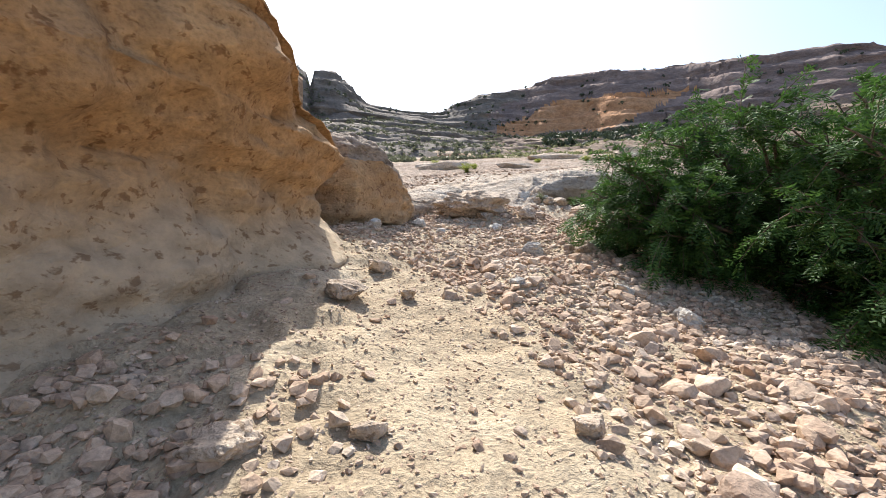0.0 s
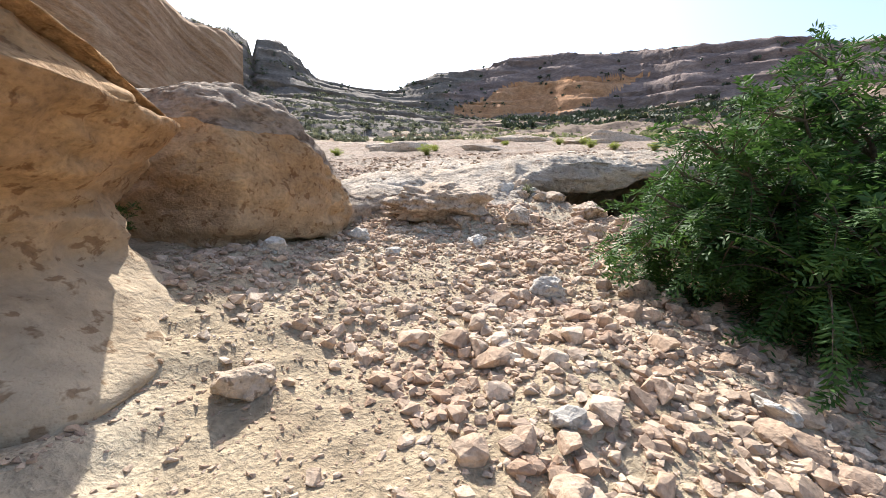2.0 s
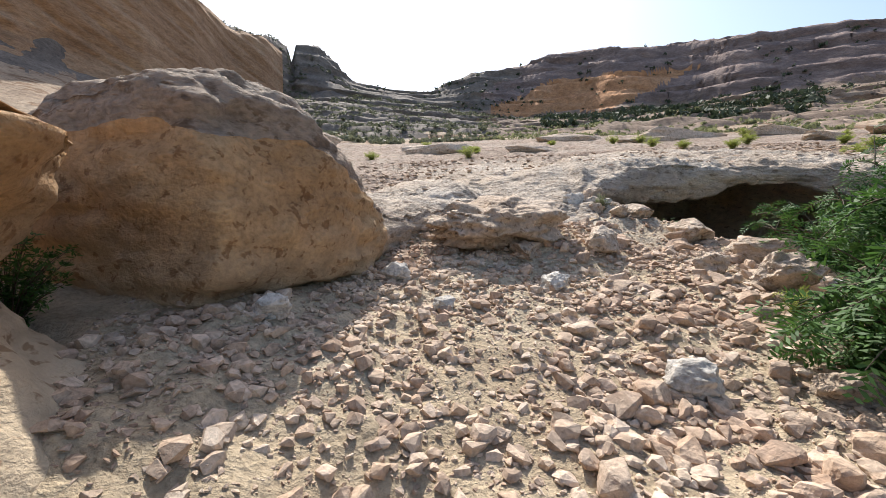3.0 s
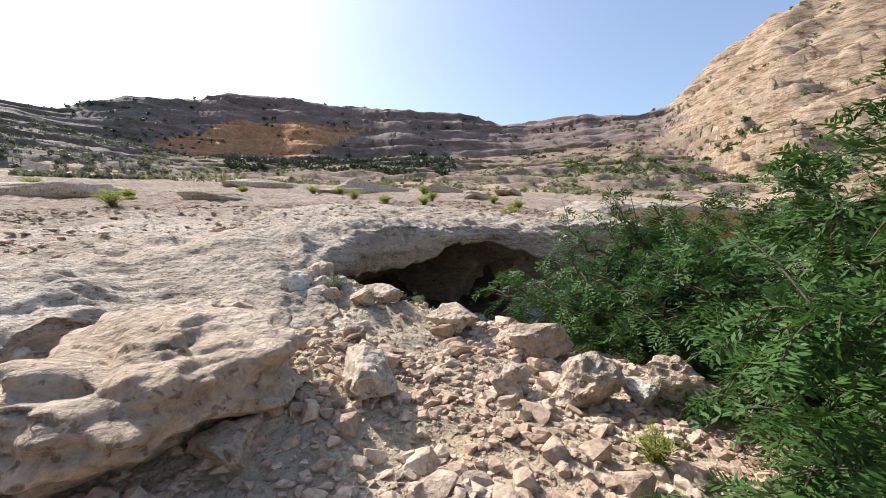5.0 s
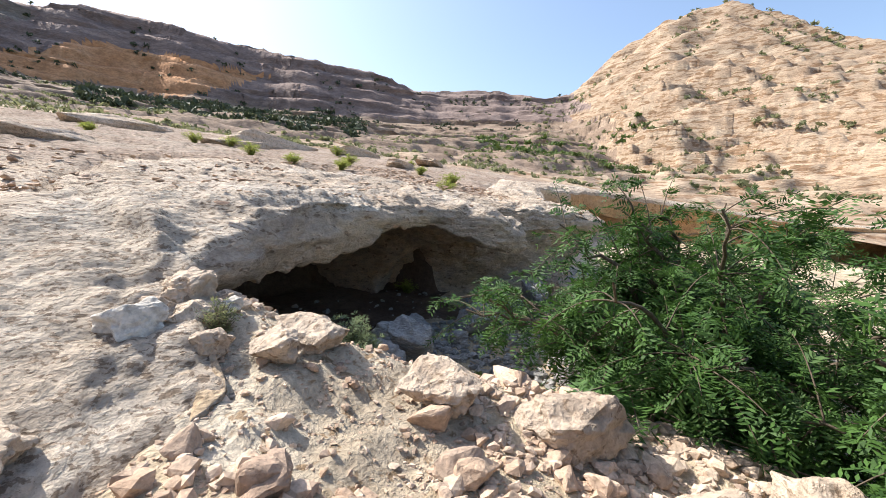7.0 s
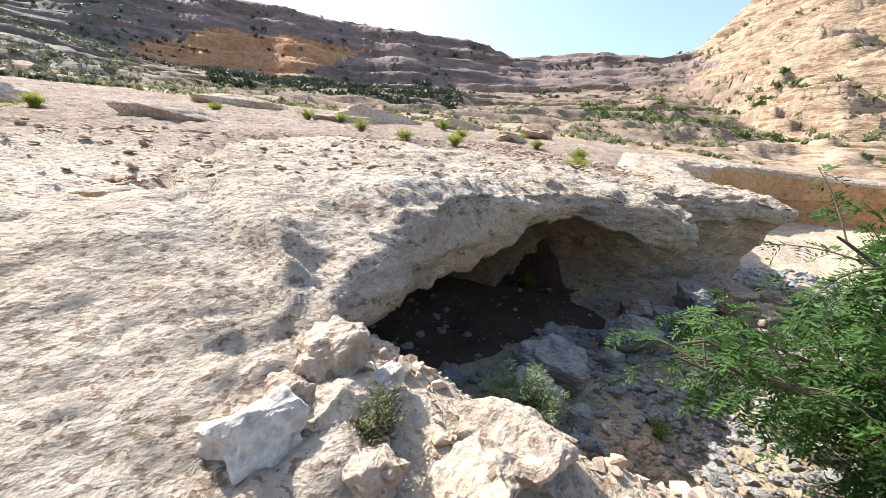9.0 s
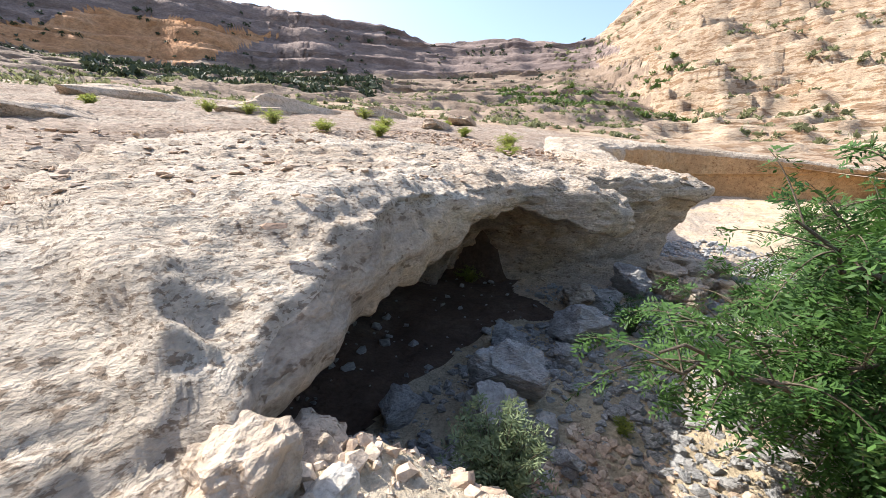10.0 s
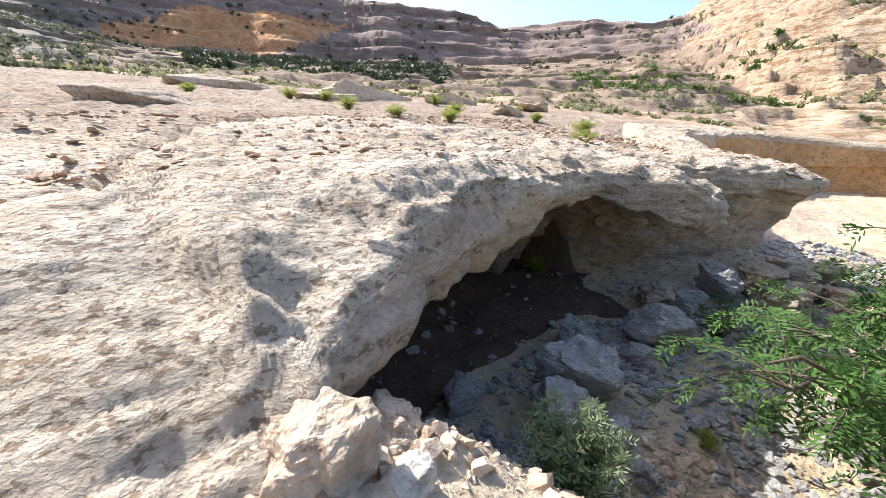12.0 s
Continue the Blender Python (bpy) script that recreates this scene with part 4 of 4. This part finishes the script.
# ---- plants ----
def tube(points, radii, sides=6):
    """A tapered stem along points."""
    p = np.asarray(points, float)
    d = np.gradient(p, axis=0)
    d /= np.linalg.norm(d, axis=1)[:, None] + 1e-9
    a = np.cross(d, (0.31, 0.17, 0.93))
    a /= np.linalg.norm(a, axis=1)[:, None] + 1e-9
    b = np.cross(d, a)
    t = np.linspace(0, 2 * math.pi, sides, endpoint=False)
    ring = p[:, None, :] + np.asarray(radii)[:, None, None] * (np.cos(t)[None, :, None] * a[:, None, :] + np.sin(t)[None, :, None] * b[:, None, :])
    n = len(p)
    i = np.arange(n * sides).reshape(n, sides)
    j = np.roll(i, -1, 1)
    return ring.reshape(-1, 3), np.stack([i[:-1], j[:-1], j[1:], i[1:]], -1).reshape(-1, 4)


def joined(name, pieces, mat):
    base, vs, fs = 0, [], []
    for v, f in pieces:
        vs.append(v)
        fs.append(f + base)
        base += len(v)
    return mesh_from(name, np.concatenate(vs), np.concatenate(fs), mat)


def bend(a, c, b, n):
    t = np.linspace(0, 1, n)[:, None]
    return (1 - t) ** 2 * a + 2 * t * (1 - t) * c + t ** 2 * b


def fronds(starts, ways, rng, length, pairs, leaf, width):
    """Feathery leaves: leaflets in pairs along a drooping midrib; one quad a leaflet."""
    n = len(starts)
    ways = ways / (np.linalg.norm(ways, axis=1)[:, None] + 1e-9)
    up = rng.normal(0, 0.35, (n, 3)) + (0, 0, 1)
    side = np.cross(ways, up)
    side /= np.linalg.norm(side, axis=1)[:, None] + 1e-9
    L = length * rng.uniform(0.7, 1.25, n)
    out = []
    for k in range(pairs):
        t = (k + 0.6) / pairs
        mid = starts + ways * (L * t)[:, None] - np.array((0, 0, 1)) * (0.35 * L * t * t)[:, None]
        size = leaf * (0.55 + 0.9 * math.sin(math.pi * (0.12 + 0.8 * t)))
        for sgn in (-1, 1):
            dirn = side * sgn * 0.85 + ways * 0.5 + rng.normal(0, 0.14, (n, 3))
            a = mid
            b = mid + dirn * size
            w = ways * width * 0.5
            m = (a + b) / 2
            out.append(np.stack([a, m + w * 1.1, b, m - w * 1.1], 1))
    q = np.concatenate(out)
    return q.reshape(-1, 3), np.arange(len(q) * 4).reshape(-1, 4)


def feathery_bush(label, base, centre, radii, limbs, twigs, per_twig, seed, low=-0.75, leaf=0.05, reach=()):
    """A low spreading thorn tree: short trunk, arching limbs, twigs hung with feathery leaves."""
    rng = np.random.default_rng(seed)
    base, centre, radii = np.array(base, float), np.array(centre, float), np.array(radii, float)
    root = new("thorn_tree")
    root.location = base
    tagged(root, label, "tree", "thorn trees in the gully")
    fork = np.array((0, 0, 0.35))
    v, f = tube(bend(np.array((0, 0, -0.3)), np.array((0.1, 0, 0.1)), fork, 8), np.linspace(0.16, 0.11, 8), 9)
    part("trunk", mesh_from("trunk", v, f, BARK), root)
    starts, ways = [], []
    for i in range(limbs + len(reach)):
        a = (i + rng.uniform(-0.35, 0.35)) / limbs * 2 * math.pi * 2.618
        h = rng.uniform(low, 1.0)
        flat = math.sqrt(max(0.05, 1 - 0.8 * h * h)) * rng.uniform(0.6, 1.0)
        tip = centre - base + radii * np.array((math.cos(a) * flat, math.sin(a) * flat, h * 0.9))
        if i >= limbs:
            tip = np.array(reach[i - limbs]) - base
        top = (fork + tip) / 2 + np.array((0, 0, 0.3 * radii[2] * rng.uniform(0.3, 1.2)))
        p = bend(fork, top, tip, 16)
        p[1:-1] += rng.normal(0, 0.05, (14, 3))
        wood = [tube(p, np.linspace(0.055, 0.010, 16), 6)]
        for _ in range(twigs):
            t = rng.uniform(0.3, 1.0)
            s0 = p[int(t * 15)]
            away = (s0 - (centre - base)) / radii
            d = away * 0.6 + rng.normal(0, 0.7, 3)
            d = d / np.linalg.norm(d) * rng.uniform(0.35, 0.95)
            tw = bend(s0, s0 + d * 0.5 + (0, 0, 0.12), s0 + d - (0, 0, rng.uniform(0.0, 0.3)), 9)
            floor = float(ground_height(np.array([tw[-1, 0] + base[0]]), np.array([tw[-1, 1] + base[1]]))[0]) + 0.12 - base[2]
            tw[:, 2] = np.maximum(tw[:, 2], floor)
            wood.append(tube(tw, np.linspace(0.009, 0.003, 9), 4))
            q = rng.uniform(0.1, 1.0, per_twig) * 8
            lo = np.minimum(q.astype(int), 7)
            at = tw[lo] + (tw[lo + 1] - tw[lo]) * (q - lo)[:, None]
            along = tw[lo + 1] - tw[lo]
            along /= np.linalg.norm(along, axis=1)[:, None] + 1e-9
            starts.append(at)
            ways.append(along * 0.6 + rng.normal(0, 0.55, (per_twig, 3)) * (1, 1, 0.6) - (0, 0, 0.12))
        part("limb", joined("limb", wood, BARK), root)
    v, f = fronds(np.concatenate(starts), np.concatenate(ways), rng, 0.18, 5, leaf, 0.026)
    part("crown", mesh_from("crown", v, f, LEAF, False), root, "feathery green leaves")
    return root


feathery_bush("wide feathery green thorn tree drooping over the rubble", (5.7, 6.1, 0.1), (5.05, 6.5, 1.95), (2.4, 2.1, 1.85), 32, 27, 15, 11, -0.35, 0.065,
              [(3.0, 7.3, 2.4), (3.2, 7.1, 2.6), (2.6, 6.6, 2.0), (2.9, 6.2, 1.7), (3.1, 5.9, 1.3), (2.8, 6.9, 2.4), (3.3, 6.4, 2.2),
               (2.7, 7.2, 1.5), (2.9, 7.4, 1.8), (2.6, 6.9, 1.7), (2.5, 6.7, 2.1), (2.5, 6.5, 2.6)])
feathery_bush("broad feathery green thorn tree beside the cave gully", (7.5, 8.8, 0.4), (6.8, 9.0, 2.0), (2.3, 2.1, 1.65), 27, 23, 13, 12, -0.55, 0.065,
              [(5.3, 11.3, 2.2), (5.6, 11.4, 2.0), (6.5, 11.3, 2.0), (7.4, 11.4, 1.8), (8.2, 11.0, 1.9)])
feathery_bush("tall feathery thorn tree further down the gully", (10.2, 8.6, 0.6), (10.0, 8.9, 2.0), (2.8, 2.4, 1.5), 24, 24, 10, 13, -0.6, 0.065)
feathery_bush("dense dark feathery thorn tree in the gully bottom", (6.3, 4.3, -0.4), (5.5, 4.4, 1.6), (2.2, 1.9, 1.75), 28, 27, 17, 14, -0.95, 0.065)


def small_plant(name, label, category, x, y, z, width, height, stems, leaves, mat, seed, leaf=0.022, group=""):
    """A small bush or tuft: many thin stems with narrow leaves."""
    rng = np.random.default_rng(seed)
    root = new(name)
    root.location = (x, y, z)
    tagged(root, label, category, group)
    wood, st, wy = [], [], []
    for _ in range(stems):
        a, o = rng.uniform(0, 6.283), rng.uniform(0.2, 1.0)
        tip = np.array((math.cos(a) * o * width / 2, math.sin(a) * o * width / 2, height * rng.uniform(0.55, 1.0) * (1 - 0.35 * o)))
        p = bend(np.zeros(3) - (0, 0, 0.05), np.array((tip[0] * 0.3, tip[1] * 0.3, tip[2] * 0.7)), tip, 7)
        wood.append(tube(p, np.linspace(0.006, 0.002, 7), 3))
        q = rng.integers(1, 7, leaves)
        st.append(p[q] + rng.normal(0, 0.012, (leaves, 3)))
        wy.append(rng.normal(0, 0.6, (leaves, 3)) + (0, 0, 0.6))
    part("stem", joined("stem", wood, BARK), root)
    v, f = fronds(np.concatenate(st), np.concatenate(wy), rng, 0.05, 2, leaf, 0.012)
    part("foliage", mesh_from("foliage", v, f, mat, False), root)
    return root


def on_ground(x, y):
    return float(ground_height(np.array([x]), np.array([y]))[0])


small_plant("shrub", "grey-green leafy shrub in front of the cave", "shrub", 4.3, 12.0, on_ground(4.3, 12.0), 0.7, 0.92, 140, 26, PALE_LEAF, 1, 0.036)
small_plant("shrub", "small grey-green herb between the crest boulders", "shrub", 2.9, 11.75, on_ground(2.9, 11.75), 0.35, 0.3, 26, 10, SCRUB, 2)
small_plant("shrub", "dark green shrub at the cave's end", "shrub", 9.2, 12.2, on_ground(9.2, 12.2), 0.9, 0.8, 70, 14, LEAF, 3)
small_plant("shrub", "green plant behind the bluff's nose", "shrub", -2.75, 7.15, on_ground(-2.75, 7.15), 0.7, 0.75, 50, 14, LEAF, 4, 0.035)
small_plant("tuft", "dry straw-coloured tuft on the gully floor", "tuft", 6.7, 11.75, on_ground(6.7, 11.75), 0.3, 0.22, 30, 8, TUFT, 5)


def place_tufts():
    """Green and yellow tufts scattered over the shelf."""
    rng = np.random.default_rng(77)
    spots = [(8.1, 18.1), (9.8, 17.0), (14.7, 19.0), (10.75, 19.2), (9.2, 19.6), (11.7, 15.7), (13.0, 16.4), (17.8, 22.0), (10.0, 15.8), (9.4, 22.1),
             (10.5, 25.3), (9.0, 25.0), (1.9, 22.5), (-2.5, 21.7), (-0.2, 25.3), (1.3, 19.8), (12.4, 20.6), (6.3, 26.2), (15.2, 24.4), (-6.0, 26.0)]
    for k, (a, b) in enumerate(spots):
        w = rng.uniform(0.5, 0.95)
        small_plant("tuft", "low yellow-green tuft growing on the limestone shelf", "tuft", a, b, on_ground(a, b), w, w * 0.55, 44, 14, TUFT, 100 + k, 0.05, "tufts on the shelf")


def scrub_field(name, label, count, bearings, distances, sizes, mat, seed, patch=0.0):
    """Far scrub: leafy clumps joined into one mesh."""
    rng = np.random.default_rng(seed)
    az, r = np.radians(rng.uniform(*bearings, count)), np.sqrt(rng.uniform(distances[0] ** 2, distances[1] ** 2, count))
    x, y = 0.5 + r * np.sin(az), 5 + r * np.cos(az)
    keep = fbm(x * 0.12, y * 0.12, 0, 2, seed) > patch
    x, y = x[keep], y[keep]
    n, leaves = len(x), 16
    z = np.where(np.hypot(x - 0.5, y - 5) > 33, hill_height(x, y), ground_height(x, y))
    s = rng.uniform(sizes[0], sizes[1], n)
    c = np.stack([x, y, z], -1)[:, None, :] + rng.normal(0, 1, (n, leaves, 3)) * (s[:, None, None] * (0.33, 0.33, 0.2)) + (0, 0, 1) * (s[:, None, None] * 0.28)
    a, b = rng.normal(0, 1, (n, leaves, 3)), rng.normal(0, 1, (n, leaves, 3))
    k = s[:, None, None] * 0.2
    q = np.stack([c - a * k, c + b * k, c + a * k, c - b * k], 2).reshape(-1, 3)
    return tagged(new(name, mesh_from(name, q, np.arange(len(q)).reshape(-1, 4), mat, False)), label, "scrub", kind="stuff")


place_tufts()
scrub_field("scrub", "grey-green scrub dotting the stony slope", 6000, (-26, 9), (36, 112), (0.22, 0.6), GREY_SCRUB, 201, -0.35)
scrub_field("scrub", "dark scrub under the orange cliff", 2600, (15, 44), (66, 110), (0.5, 1.3), DARK_SCRUB, 202, -0.3)
scrub_field("scrub", "yellow-green scrub across the middle slope", 5500, (6, 74), (36, 106), (0.2, 0.5), SCRUB, 203, -0.15)
scrub_field("scrub", "small dark shrubs dotting the tan hill", 1500, (66, 112), (50, 125), (0.35, 1.0), SCRUB, 204, -0.1)
scrub_field("scrub", "dark shrubs along the far ridge", 700, (-10, 72), (104, 128), (0.4, 1.0), DARK_SCRUB, 205, -0.1)
scrub_field("scrub", "green bushes at the foot of the far saddle", 420, (58, 80), (62, 90), (0.6, 1.3), GREEN_SCRUB, 206, -0.2)


def outcrop(x, y, length, height, turn, seed, label):
    """A low weathered rock ledge breaking out of the slope."""
    me = block_mesh("rock_ledge", PINK, seed, 30, 0.6, 9)
    ob = new("rock_ledge", me)
    z = on_ground(x, y)
    ob.matrix_world = pose(x, y, z + 0.05, 0, 0, turn) @ Matrix.Diagonal((length, length * 0.4, height * 2.2, 1))
    tagged(ob, label, "rock ledge", "ledges on the slope")


for ox, oy, ol, oh, ot, oseed in [(13.8, 27.6, 6.5, 0.9, 12, 1), (11.2, 26.0, 3.4, 0.5, 4, 2), (8.6, 30.5, 5.0, 0.7, 8, 3), (19.5, 27.5, 6.0, 0.5, 15, 4),
                                  (16.5, 21.5, 3.5, 0.35, 20, 5), (0.5, 24.0, 4.0, 0.6, -10, 6), (4.2, 22.0, 2.6, 0.35, 5, 7), (23.0, 24.5, 5.0, 0.4, 25, 8), (-7.5, 30.0, 5.0, 1.0, -20, 9)]:
    outcrop(ox, oy, ol, oh, ot, 600 + oseed, "low weathered pinkish rock ledge on the slope")

for k, (wx, wy) in enumerate([(3.2, 8.1), (3.3, 6.9)]):
    small_plant("weed", "low yellow-green weed at the bush's edge", "weed", wx, wy, on_ground(wx, wy), 0.4, 0.28, 24, 9, TUFT, 300 + k, 0.03, "weeds on the rubble")
